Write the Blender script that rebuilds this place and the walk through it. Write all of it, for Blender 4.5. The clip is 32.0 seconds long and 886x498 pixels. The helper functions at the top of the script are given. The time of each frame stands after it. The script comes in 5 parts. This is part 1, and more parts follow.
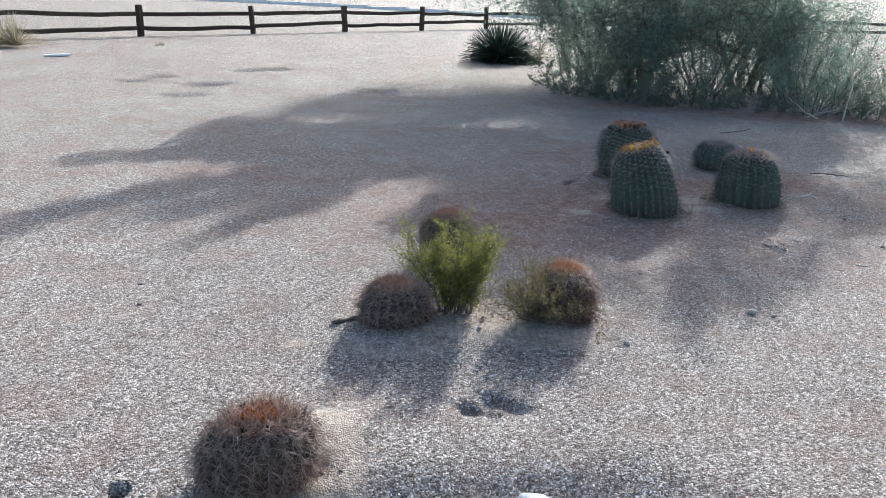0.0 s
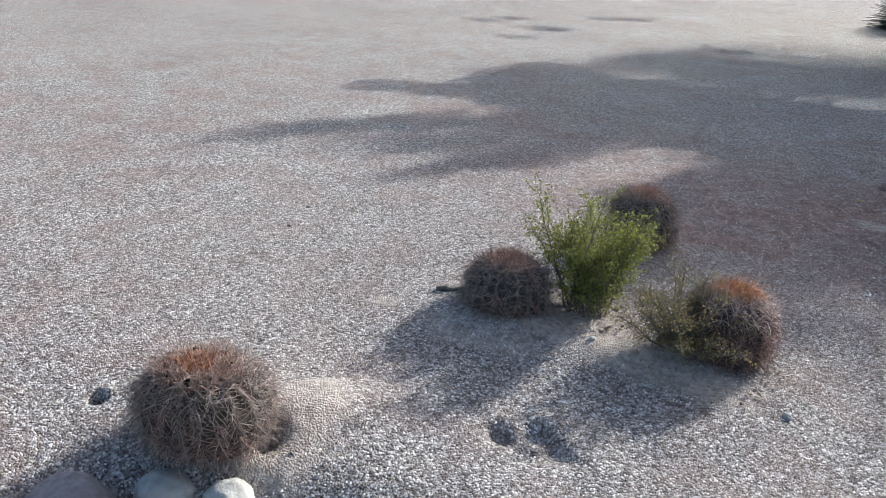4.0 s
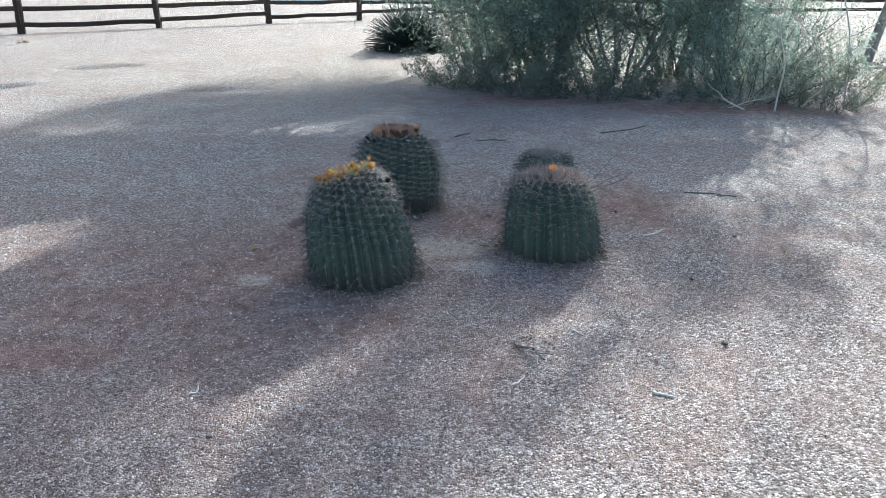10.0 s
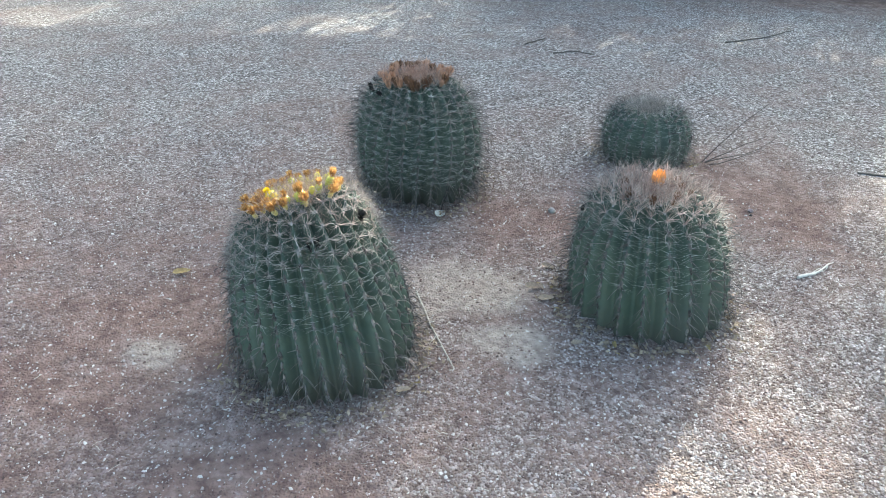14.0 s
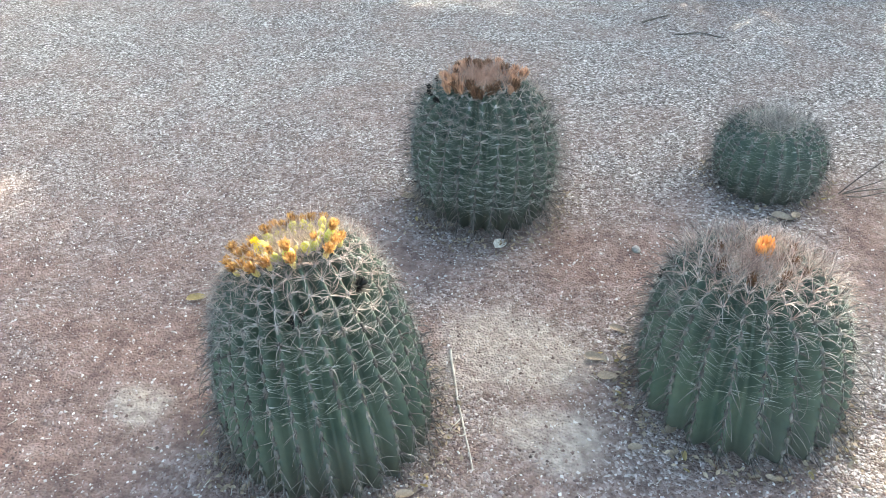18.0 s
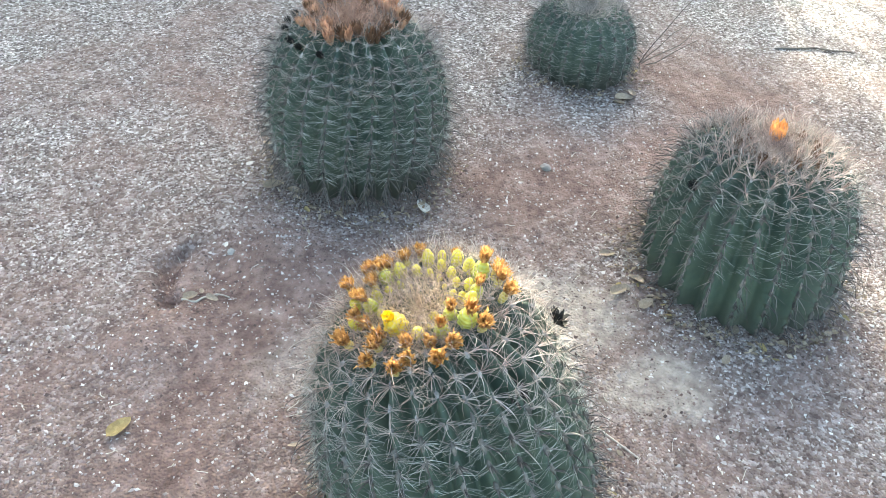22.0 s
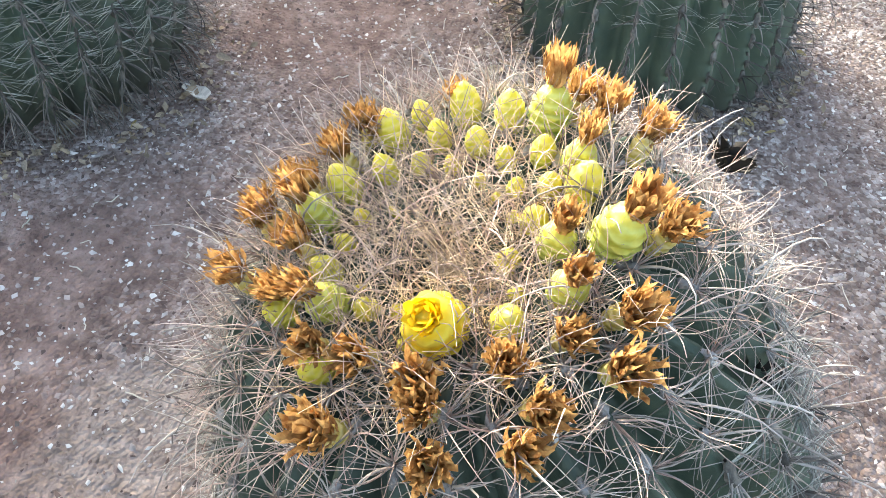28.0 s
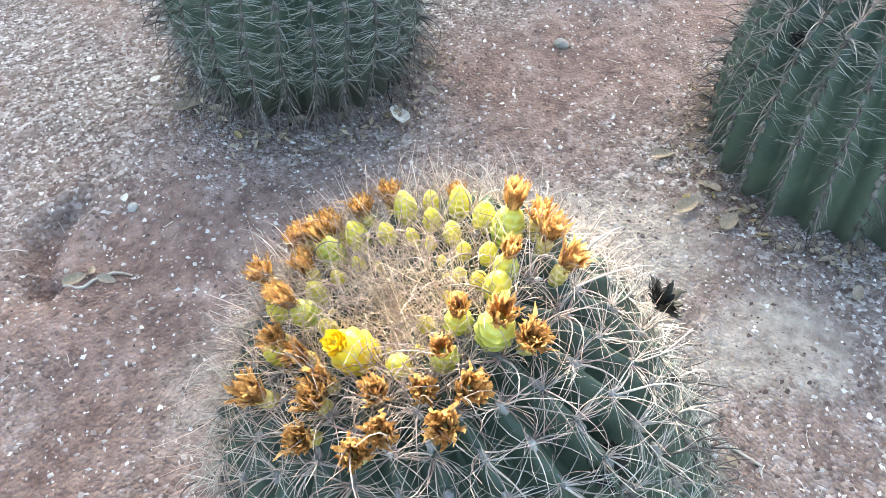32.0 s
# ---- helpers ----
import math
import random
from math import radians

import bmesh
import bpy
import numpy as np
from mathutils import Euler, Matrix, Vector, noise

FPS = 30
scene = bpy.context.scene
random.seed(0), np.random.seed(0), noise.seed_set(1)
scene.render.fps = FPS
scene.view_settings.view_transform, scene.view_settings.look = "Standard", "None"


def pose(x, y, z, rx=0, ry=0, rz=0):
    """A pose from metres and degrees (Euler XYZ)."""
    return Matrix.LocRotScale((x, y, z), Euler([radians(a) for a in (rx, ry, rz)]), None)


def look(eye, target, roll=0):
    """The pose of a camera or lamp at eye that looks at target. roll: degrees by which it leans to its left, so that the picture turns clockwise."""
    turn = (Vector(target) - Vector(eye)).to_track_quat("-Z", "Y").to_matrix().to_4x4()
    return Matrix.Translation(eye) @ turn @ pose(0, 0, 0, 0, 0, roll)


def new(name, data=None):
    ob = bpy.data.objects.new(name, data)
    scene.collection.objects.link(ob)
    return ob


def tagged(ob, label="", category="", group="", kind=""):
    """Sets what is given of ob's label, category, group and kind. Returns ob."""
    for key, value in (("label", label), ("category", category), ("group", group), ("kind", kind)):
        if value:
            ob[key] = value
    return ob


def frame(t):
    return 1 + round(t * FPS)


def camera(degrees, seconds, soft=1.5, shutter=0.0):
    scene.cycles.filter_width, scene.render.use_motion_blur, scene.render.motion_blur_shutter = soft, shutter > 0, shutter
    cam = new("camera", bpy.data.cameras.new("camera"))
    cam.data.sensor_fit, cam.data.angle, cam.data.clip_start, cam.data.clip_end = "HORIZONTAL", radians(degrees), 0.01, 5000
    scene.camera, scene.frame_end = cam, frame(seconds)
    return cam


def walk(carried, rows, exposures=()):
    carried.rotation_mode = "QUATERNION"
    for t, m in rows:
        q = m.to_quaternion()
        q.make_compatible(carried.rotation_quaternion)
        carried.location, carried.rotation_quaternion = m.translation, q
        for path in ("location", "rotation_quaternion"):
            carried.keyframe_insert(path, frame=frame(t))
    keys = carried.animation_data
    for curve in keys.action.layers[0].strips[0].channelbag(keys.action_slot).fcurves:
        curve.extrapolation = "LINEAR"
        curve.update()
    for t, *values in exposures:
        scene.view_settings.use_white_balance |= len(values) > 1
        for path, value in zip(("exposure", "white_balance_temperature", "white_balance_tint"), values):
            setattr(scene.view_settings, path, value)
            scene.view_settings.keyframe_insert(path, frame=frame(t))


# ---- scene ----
cam = camera(61.4, 32.0, soft=0.5)
PATH = [
    (0, (0.007, 0.024, 1.689), (0.0, 2.218, 0.931), 0.3),
    (0.5, (0.133, 0.18, 1.644), (0.009, 2.34, 0.809), 0.7),
    (1, (0.285, 0.248, 1.637), (-0.208, 2.29, 0.652), -1.9),
    (1.5, (0.524, 0.303, 1.601), (-0.276, 2.184, 0.506), -0.5),
    (2, (0.607, 0.415, 1.561), (-0.223, 2.317, 0.524), -0.2),
    (2.5, (0.691, 0.578, 1.553), (-0.169, 2.487, 0.553), -0.8),
    (4.5, (1.058, 0.995, 1.511), (-0.058, 2.828, 0.632), 2.0),
    (5, (1.15, 1.089, 1.485), (0.092, 2.938, 0.567), -0.8),
    (5.5, (1.348, 1.189, 1.507), (0.227, 2.975, 0.538), -0.3),
    (6, (1.491, 1.266, 1.496), (0.458, 3.119, 0.557), -0.6),
    (6.5, (1.455, 1.445, 1.447), (0.544, 3.359, 0.503), -0.2),
    (7, (1.482, 1.627, 1.463), (0.561, 3.544, 0.534), -2.1),
    (7.5, (1.618, 1.689, 1.442), (0.769, 3.684, 0.614), -0.8),
    (8, (1.827, 1.748, 1.436), (1.104, 3.805, 0.643), -0.5),
    (8.5, (1.95, 1.797, 1.398), (1.453, 3.932, 0.639), -1.5),
    (9, (2.008, 1.913, 1.392), (1.793, 4.069, 0.564), -1.3),
    (9.5, (1.994, 2.201, 1.373), (1.949, 4.403, 0.648), 0.1),
    (10, (2.051, 2.384, 1.366), (2.03, 4.572, 0.593), -1.3),
    (10.5, (2.197, 2.58, 1.361), (2.027, 4.761, 0.588), -0.2),
    (11, (2.292, 2.777, 1.366), (2.088, 4.893, 0.436), 0.4),
    (11.5, (2.257, 3.094, 1.393), (2.136, 5.136, 0.3), 0.5),
    (12, (2.225, 3.307, 1.404), (2.069, 5.319, 0.258), -0.9),
    (12.5, (2.321, 3.548, 1.423), (2.029, 5.555, 0.296), -0.7),
    (13, (2.355, 3.735, 1.416), (2.111, 5.71, 0.223), 0.5),
    (13.5, (2.269, 3.945, 1.433), (2.062, 5.962, 0.304), -0.8),
    (14, (2.219, 4.104, 1.435), (1.952, 6.088, 0.262), -1.4),
    (14.5, (2.29, 4.271, 1.422), (2.004, 6.208, 0.177), -1.0),
    (16.5, (2.127, 4.653, 1.427), (1.977, 6.556, 0.109), -1.3),
    (17, (2.122, 4.655, 1.426), (1.837, 6.525, 0.082), -2.3),
    (17.5, (2.204, 4.655, 1.44), (1.749, 6.531, 0.152), -3.5),
    (18, (2.359, 4.677, 1.448), (1.735, 6.503, 0.161), -3.2),
    (18.5, (2.438, 4.7, 1.437), (1.718, 6.457, 0.104), -3.0),
    (19, (2.307, 4.703, 1.416), (1.784, 6.537, 0.095), -0.2),
    (19.5, (2.007, 4.722, 1.397), (1.795, 6.573, 0.013), -0.1),
    (20, (1.826, 4.751, 1.392), (1.54, 6.571, -0.019), 1.4),
    (20.5, (1.659, 4.887, 1.397), (1.469, 6.762, 0.042), 3.4),
    (21, (1.547, 4.976, 1.402), (1.521, 6.796, -0.036), 3.7),
    (21.5, (1.344, 5.018, 1.393), (1.745, 6.694, -0.16), 3.6),
    (22, (1.253, 5.134, 1.38), (1.913, 6.755, -0.144), 2.9),
    (22.5, (1.213, 5.329, 1.372), (1.921, 6.858, -0.222), 1.5),
    (23, (1.111, 5.431, 1.366), (2.043, 6.774, -0.281), 1.6),
    (23.5, (0.969, 5.507, 1.363), (2.093, 6.642, -0.319), 2.0),
    (24, (1.009, 5.563, 1.315), (2.155, 6.595, -0.418), 4.2),
    (24.5, (1.132, 5.609, 1.233), (2.185, 6.607, -0.575), 0.6),
    (26.5, (1.284, 5.797, 0.84), (2.308, 6.524, -0.716), 1.5),
    (27, (1.303, 5.793, 0.83), (2.333, 6.513, -0.726), 2.3),
    (27.5, (1.307, 5.783, 0.834), (2.341, 6.521, -0.711), 2.8),
    (28, (1.309, 5.757, 0.856), (2.322, 6.58, -0.66), 2.3),
    (28.5, (1.308, 5.715, 0.884), (2.213, 6.663, -0.627), 1.0),
    (29, (1.295, 5.701, 0.89), (2.219, 6.628, -0.623), 3.6),
    (29.5, (1.257, 5.684, 0.917), (2.149, 6.596, -0.623), -0.4),
    (30, (1.263, 5.652, 0.938), (2.061, 6.637, -0.609), -1.3),
    (30.5, (1.298, 5.632, 0.938), (1.954, 6.749, -0.587), -2.7),
    (31, (1.345, 5.609, 0.947), (1.884, 6.795, -0.57), -3.3),
    (31.5, (1.391, 5.579, 0.97), (1.836, 6.853, -0.506), -4.9),
    (32, (1.434, 5.567, 1.008), (1.947, 6.802, -0.48), -2.7),
]
EXPOSURES = [(0, 1.2, 6150, 4), (2.5, 1.18, 6100, 4), (5, 1.09, 6050, 3), (6, 1.15, 6030, 3), (7, 1.25, 6000, 3), (9, 1.4, 5950, 2), (11, 1.72, 6180, 0), (13, 2.25, 6430, -2), (14, 2.55, 6800, -3), (17, 2.9, 7250, -1), (21, 3.0, 7350, -2), (24.5, 3.1, 7200, -3), (27, 2.93, 7600, 3), (29, 3.02, 7550, 4), (32, 3.16, 7200, 0)]
walk(cam, [(t, look(eye, target, roll)) for t, eye, target, roll in PATH], EXPOSURES)

# ---- daylight: low sun ahead and a little to the right ----
SUN_ELEVATION, SUN_WAY = 25.0, Vector((0.33, 0.944, 0.0)).normalized()
world = bpy.data.worlds.new("sky")
scene.world = world
world.use_nodes = True
nt = world.node_tree
sky = nt.nodes.new("ShaderNodeTexSky")
sky.sky_type, sky.sun_disc = "NISHITA", False
sky.sun_elevation, sky.sun_rotation = radians(SUN_ELEVATION), math.atan2(SUN_WAY.x, SUN_WAY.y)
sky.dust_density, sky.air_density = 3.0, 0.8
nt.links.new(sky.outputs[0], nt.nodes["Background"].inputs[0])
nt.nodes["Background"].inputs[1].default_value = 0.13
sun_lamp = bpy.data.lights.new("sun", "SUN")
sun_lamp.energy, sun_lamp.angle, sun_lamp.color = 3.85, radians(0.55), (1.0, 0.965, 0.93)
sun = new("sun", sun_lamp)
toward = SUN_WAY * math.cos(radians(SUN_ELEVATION)) + Vector((0, 0, math.sin(radians(SUN_ELEVATION))))
sun.matrix_world = look(toward * 60, (0, 0, 0))


# ---- materials ----
def surface(name, a, b, scale=20.0, rough=0.85, bump=0.3, bump_scale=60.0, rand=0.0, island=0.0, c=None, spec=0.3, dist=0.004, fine=None):
    """A rough natural surface: two colours mixed by noise at one scale, a third by a coarser one, relief, and a change of value from piece to piece."""
    m = bpy.data.materials.new(name)
    m.use_nodes = True
    t = m.node_tree
    p = t.nodes["Principled BSDF"]
    p.inputs["Roughness"].default_value, p.inputs["Specular IOR Level"].default_value = rough, spec
    co = t.nodes.new("ShaderNodeTexCoord").outputs["Object"]

    def noise_of(s, detail=5.0, w=0.6):
        n = t.nodes.new("ShaderNodeTexNoise")
        n.inputs["Scale"].default_value, n.inputs["Detail"].default_value, n.inputs["Roughness"].default_value = s, detail, w
        t.links.new(co, n.inputs["Vector"])
        return n.outputs["Fac"]

    def mix(f, x, y):
        n = t.nodes.new("ShaderNodeMix")
        n.data_type = "RGBA"
        t.links.new(f, n.inputs[0])
        for s, v in ((n.inputs[6], x), (n.inputs[7], y)):
            if isinstance(v, tuple):
                s.default_value = (*v, 1)
            else:
                t.links.new(v, s)
        return n.outputs[2]

    def stretch(f, lo, hi):
        n = t.nodes.new("ShaderNodeMapRange")
        n.inputs[1].default_value, n.inputs[2].default_value = lo, hi
        t.links.new(f, n.inputs[0])
        return n.outputs[0]

    col = mix(stretch(noise_of(scale), 0.35, 0.65), a, b)
    if c:
        col = mix(stretch(noise_of(scale * 0.23, 3.0), 0.5, 0.72), col, c)
    for amount, node, out in ((rand, "ShaderNodeObjectInfo", "Random"), (island, "ShaderNodeNewGeometry", "Random Per Island")):
        if amount:
            h = t.nodes.new("ShaderNodeHueSaturation")
            f = stretch(t.nodes.new(node).outputs[out], 0, 1)
            f.node.inputs[3].default_value, f.node.inputs[4].default_value = 1 - amount, 1 + amount
            t.links.new(f, h.inputs["Value"])
            t.links.new(col, h.inputs["Color"])
            col = h.outputs[0]
    t.links.new(col, p.inputs["Base Color"])
    if bump:
        bp = t.nodes.new("ShaderNodeBump")
        bp.inputs["Strength"].default_value, bp.inputs["Distance"].default_value = bump, dist
        t.links.new(noise_of(bump_scale, 6.0), bp.inputs["Height"])
        t.links.new(bp.outputs[0], p.inputs["Normal"])
    return m


def leafy(name, a, b, scale=6.0, through_light=0.35, vary=0.35, spec=0.25, rough=0.6):
    """Thin leaves and petals, which let some light through."""
    m = surface(name, a, b, scale, rough, 0, island=vary, spec=spec)
    t = m.node_tree
    p = t.nodes["Principled BSDF"]
    tr = t.nodes.new("ShaderNodeBsdfTranslucent")
    t.links.new(p.inputs["Base Color"].links[0].from_socket, tr.inputs[0])
    mx = t.nodes.new("ShaderNodeMixShader")
    mx.inputs[0].default_value = through_light
    t.links.new(p.outputs[0], mx.inputs[1])
    t.links.new(tr.outputs[0], mx.inputs[2])
    t.links.new(mx.outputs[0], t.nodes["Material Output"].inputs[0])
    return m


def ground_surface():
    """Fine gravel: stones a centimetre across told apart by cells, with reddish earth where the stones thin out."""
    m = bpy.data.materials.new("gravel_ground")
    m.use_nodes = True
    t = m.node_tree
    N, L = t.nodes.new, t.links.new
    p = t.nodes["Principled BSDF"]
    p.inputs["Roughness"].default_value, p.inputs["Specular IOR Level"].default_value = 0.92, 0.2
    co = N("ShaderNodeTexCoord").outputs["Object"]

    def noise_of(s, d=4.0):
        n = N("ShaderNodeTexNoise")
        n.inputs["Scale"].default_value, n.inputs["Detail"].default_value = s, d
        L(co, n.inputs["Vector"])
        return n.outputs["Fac"]

    def ramp(f, *stops):
        n = N("ShaderNodeValToRGB")
        while len(n.color_ramp.elements) < len(stops):
            n.color_ramp.elements.new(0.5)
        for e, (x, colour) in zip(n.color_ramp.elements, stops):
            e.position, e.color = x, (*colour, 1)
        L(f, n.inputs[0])
        return n.outputs[0]

    def mix(f, x, y, kind="MIX"):
        n = N("ShaderNodeMix")
        n.data_type, n.blend_type = "RGBA", kind
        if isinstance(f, float):
            n.inputs[0].default_value = f
        else:
            L(f, n.inputs[0])
        L(x, n.inputs[6])
        L(y, n.inputs[7])
        return n.outputs[2]

    cells = N("ShaderNodeTexVoronoi")
    cells.inputs["Scale"].default_value = 150.0
    L(co, cells.inputs["Vector"])
    sep = N("ShaderNodeSeparateColor")
    L(cells.outputs["Color"], sep.inputs[0])
    stones = ramp(sep.outputs[0], (0.0, (0.076, 0.064, 0.058)), (0.3, (0.186, 0.164, 0.150)), (0.62, (0.32, 0.293, 0.271)), (0.85, (0.52, 0.492, 0.465)), (1.0, (0.86, 0.83, 0.80)))
    big = N("ShaderNodeTexVoronoi")
    big.inputs["Scale"].default_value = 105.0
    L(co, big.inputs["Vector"])
    big_sep = N("ShaderNodeSeparateColor")
    L(big.outputs["Color"], big_sep.inputs[0])
    pale = N("ShaderNodeMapRange")
    pale.inputs[1].default_value, pale.inputs[2].default_value = 0.88, 0.92
    L(big_sep.outputs[0], pale.inputs[0])
    tint = ramp(big_sep.outputs[1], (0.0, (0.12, 0.10, 0.097)), (0.5, (0.36, 0.32, 0.30)), (1.0, (0.66, 0.64, 0.62)))
    stones = mix(pale.outputs[0], stones, tint)
    earth = ramp(noise_of(14.0, 8.0), (0.3, (0.190, 0.126, 0.107)), (0.55, (0.285, 0.198, 0.169)), (0.75, (0.38, 0.288, 0.25)))
    sand = ramp(noise_of(30.0, 8.0), (0.3, (0.40, 0.34, 0.29)), (0.7, (0.52, 0.46, 0.40)))
    bare = N("ShaderNodeAttribute")
    bare.attribute_name = "bare"
    sandy = N("ShaderNodeAttribute")
    sandy.attribute_name = "sandy"
    patch = N("ShaderNodeMath")
    patch.operation, patch.use_clamp = "MULTIPLY_ADD", True
    fine_patch = N("ShaderNodeMapRange")
    fine_patch.inputs[1].default_value, fine_patch.inputs[2].default_value = 0.42, 0.62
    L(noise_of(4.0, 9.0), fine_patch.inputs[0])
    L(fine_patch.outputs[0], patch.inputs[0])
    patch.inputs[1].default_value = 0.35
    L(bare.outputs["Fac"], patch.inputs[2])
    col = mix(patch.outputs[0], stones, earth)
    col = mix(sandy.outputs["Fac"], col, sand)
    tone = ramp(noise_of(0.7, 3.0), (0.3, (0.86, 0.83, 0.83)), (0.7, (1.0, 1.0, 1.0)))
    col = mix(1.0, col, tone, "MULTIPLY")
    mottle = ramp(noise_of(48.0, 3.0), (0.34, (0.72, 0.70, 0.69)), (0.66, (1.18, 1.18, 1.18)))
    col = mix(1.0, col, mottle, "MULTIPLY")
    L(col, p.inputs["Base Color"])
    height = N("ShaderNodeMath")
    height.operation = "MULTIPLY_ADD"
    L(cells.outputs["Distance"], height.inputs[0])
    height.inputs[1].default_value = -0.8
    L(noise_of(220.0, 3.0), height.inputs[2])
    bp = N("ShaderNodeBump")
    bp.inputs["Strength"].default_value, bp.inputs["Distance"].default_value = 1.0, 0.009
    L(height.outputs[0], bp.inputs["Height"])
    L(bp.outputs[0], p.inputs["Normal"])
    return m


GROUND = ground_surface()


def gravel_surface(name, *palette):
    """Loose stones, each of one colour out of the palette."""
    m = surface(name, (0.74, 0.72, 0.71), (1.12, 1.12, 1.12), 46.0, 0.85, 0)
    t = m.node_tree
    p = t.nodes["Principled BSDF"]
    ramp = t.nodes.new("ShaderNodeValToRGB")
    for k, colour in enumerate(palette[1:-1]):
        ramp.color_ramp.elements.new((k + 1) / (len(palette) - 1)).color = (*colour, 1)
    ramp.color_ramp.elements[0].color, ramp.color_ramp.elements[-1].color = (*palette[0], 1), (*palette[-1], 1)
    t.links.new(t.nodes.new("ShaderNodeNewGeometry").outputs["Random Per Island"], ramp.inputs[0])
    blend = t.nodes.new("ShaderNodeMix")
    blend.data_type, blend.blend_type = "RGBA", "MULTIPLY"
    blend.inputs[0].default_value = 1.0
    t.links.new(ramp.outputs[0], blend.inputs[6])
    t.links.new(p.inputs["Base Color"].links[0].from_socket, blend.inputs[7])
    t.links.new(blend.outputs[2], p.inputs["Base Color"])
    return m


GRAVEL = gravel_surface("reddish_gravel", (0.09, 0.066, 0.058), (0.18, 0.122, 0.104), (0.27, 0.200, 0.173), (0.36, 0.295, 0.268), (0.50, 0.455, 0.425), (0.72, 0.70, 0.66))
GREY_GRAVEL = gravel_surface("grey_gravel", (0.082, 0.065, 0.056), (0.17, 0.140, 0.122), (0.285, 0.246, 0.217), (0.395, 0.355, 0.317), (0.525, 0.487, 0.44), (0.85, 0.82, 0.77))
SKIN = surface("cactus_skin", (0.054, 0.080, 0.060), (0.092, 0.124, 0.085), 11.0, 0.55, 0.2, 180.0, c=(0.085, 0.096, 0.080), spec=0.3)
# the young skin towards the crown is a darker green than the old skin below
tree_of_skin = SKIN.node_tree
age = tree_of_skin.nodes.new("ShaderNodeAttribute")
age.attribute_name = "rise"
age_range = tree_of_skin.nodes.new("ShaderNodeMapRange")
age_range.inputs[1].default_value, age_range.inputs[2].default_value = 0.48, 0.78
tree_of_skin.links.new(age.outputs["Fac"], age_range.inputs[0])
young = tree_of_skin.nodes.new("ShaderNodeMix")
young.data_type, young.blend_type = "RGBA", "MULTIPLY"
young.inputs[7].default_value = (0.62, 0.66, 0.68, 1)
skin_shader = tree_of_skin.nodes["Principled BSDF"]
tree_of_skin.links.new(age_range.outputs[0], young.inputs[0])
tree_of_skin.links.new(skin_shader.inputs["Base Color"].links[0].from_socket, young.inputs[6])
tree_of_skin.links.new(young.outputs[2], skin_shader.inputs["Base Color"])
# and the oldest, at the foot, is brown and corky
foot_range = tree_of_skin.nodes.new("ShaderNodeMapRange")
foot_range.inputs[1].default_value, foot_range.inputs[2].default_value, foot_range.inputs[3].default_value, foot_range.inputs[4].default_value = 0.06, 0.24, 0.75, 0.0
tree_of_skin.links.new(age.outputs["Fac"], foot_range.inputs[0])
corky = tree_of_skin.nodes.new("ShaderNodeMix")
corky.data_type = "RGBA"
corky.inputs[7].default_value = (0.072, 0.066, 0.050, 1)
tree_of_skin.links.new(foot_range.outputs[0], corky.inputs[0])
tree_of_skin.links.new(young.outputs[2], corky.inputs[6])
tree_of_skin.links.new(corky.outputs[2], skin_shader.inputs["Base Color"])
OLD_SKIN = surface("old_cactus_skin", (0.048, 0.042, 0.032), (0.080, 0.066, 0.052), 20.0, 0.8, 0.3, 120.0, spec=0.2)
SPINE = surface("pale_spine", (0.215, 0.187, 0.168), (0.45, 0.405, 0.37), 30.0, 0.6, 0, island=0.55, c=(0.40, 0.31, 0.25))
PINK_SPINE = surface("pinkish_spine", (0.27, 0.175, 0.15), (0.52, 0.42, 0.37), 30.0, 0.6, 0, island=0.5)
SALMON = surface("salmon_bristle", (0.33, 0.185, 0.13), (0.55, 0.37, 0.285), 30.0, 0.6, 0, island=0.4)
SIDE_SPINE = surface("side_spine", (0.17, 0.18, 0.155), (0.40, 0.40, 0.36), 30.0, 0.6, 0, island=0.5)
GREY_SPINE = surface("grey_spine", (0.075, 0.063, 0.057), (0.22, 0.195, 0.175), 30.0, 0.65, 0, island=0.6)
RED_SPINE = surface("red_spine", (0.27, 0.135, 0.10), (0.44, 0.27, 0.20), 25.0, 0.6, 0, island=0.4)
DARK_SPINE = surface("dark_red_spine", (0.10, 0.055, 0.045), (0.26, 0.15, 0.12), 25.0, 0.7, 0, island=0.55)
ORANGE_SPINE = surface("orange_spine", (0.36, 0.17, 0.08), (0.56, 0.30, 0.16), 25.0, 0.6, 0, island=0.4)
OLD_SPINE = surface("weathered_spine", (0.15, 0.110, 0.092), (0.35, 0.280, 0.24), 25.0, 0.7, 0, island=0.55, c=(0.29, 0.16, 0.125))
WOOL = surface("dry_wool", (0.46, 0.34, 0.23), (0.72, 0.60, 0.45), 30.0, 0.8, 0, island=0.45)
AREOLE = surface("areole_felt", (0.15, 0.14, 0.13), (0.36, 0.35, 0.34), 90.0, 0.95, 0.8, 400.0, island=0.4)
OLD_AREOLE = surface("old_areole_felt", (0.080, 0.074, 0.066), (0.23, 0.21, 0.185), 60.0, 0.95, 0.8, 300.0, island=0.4)


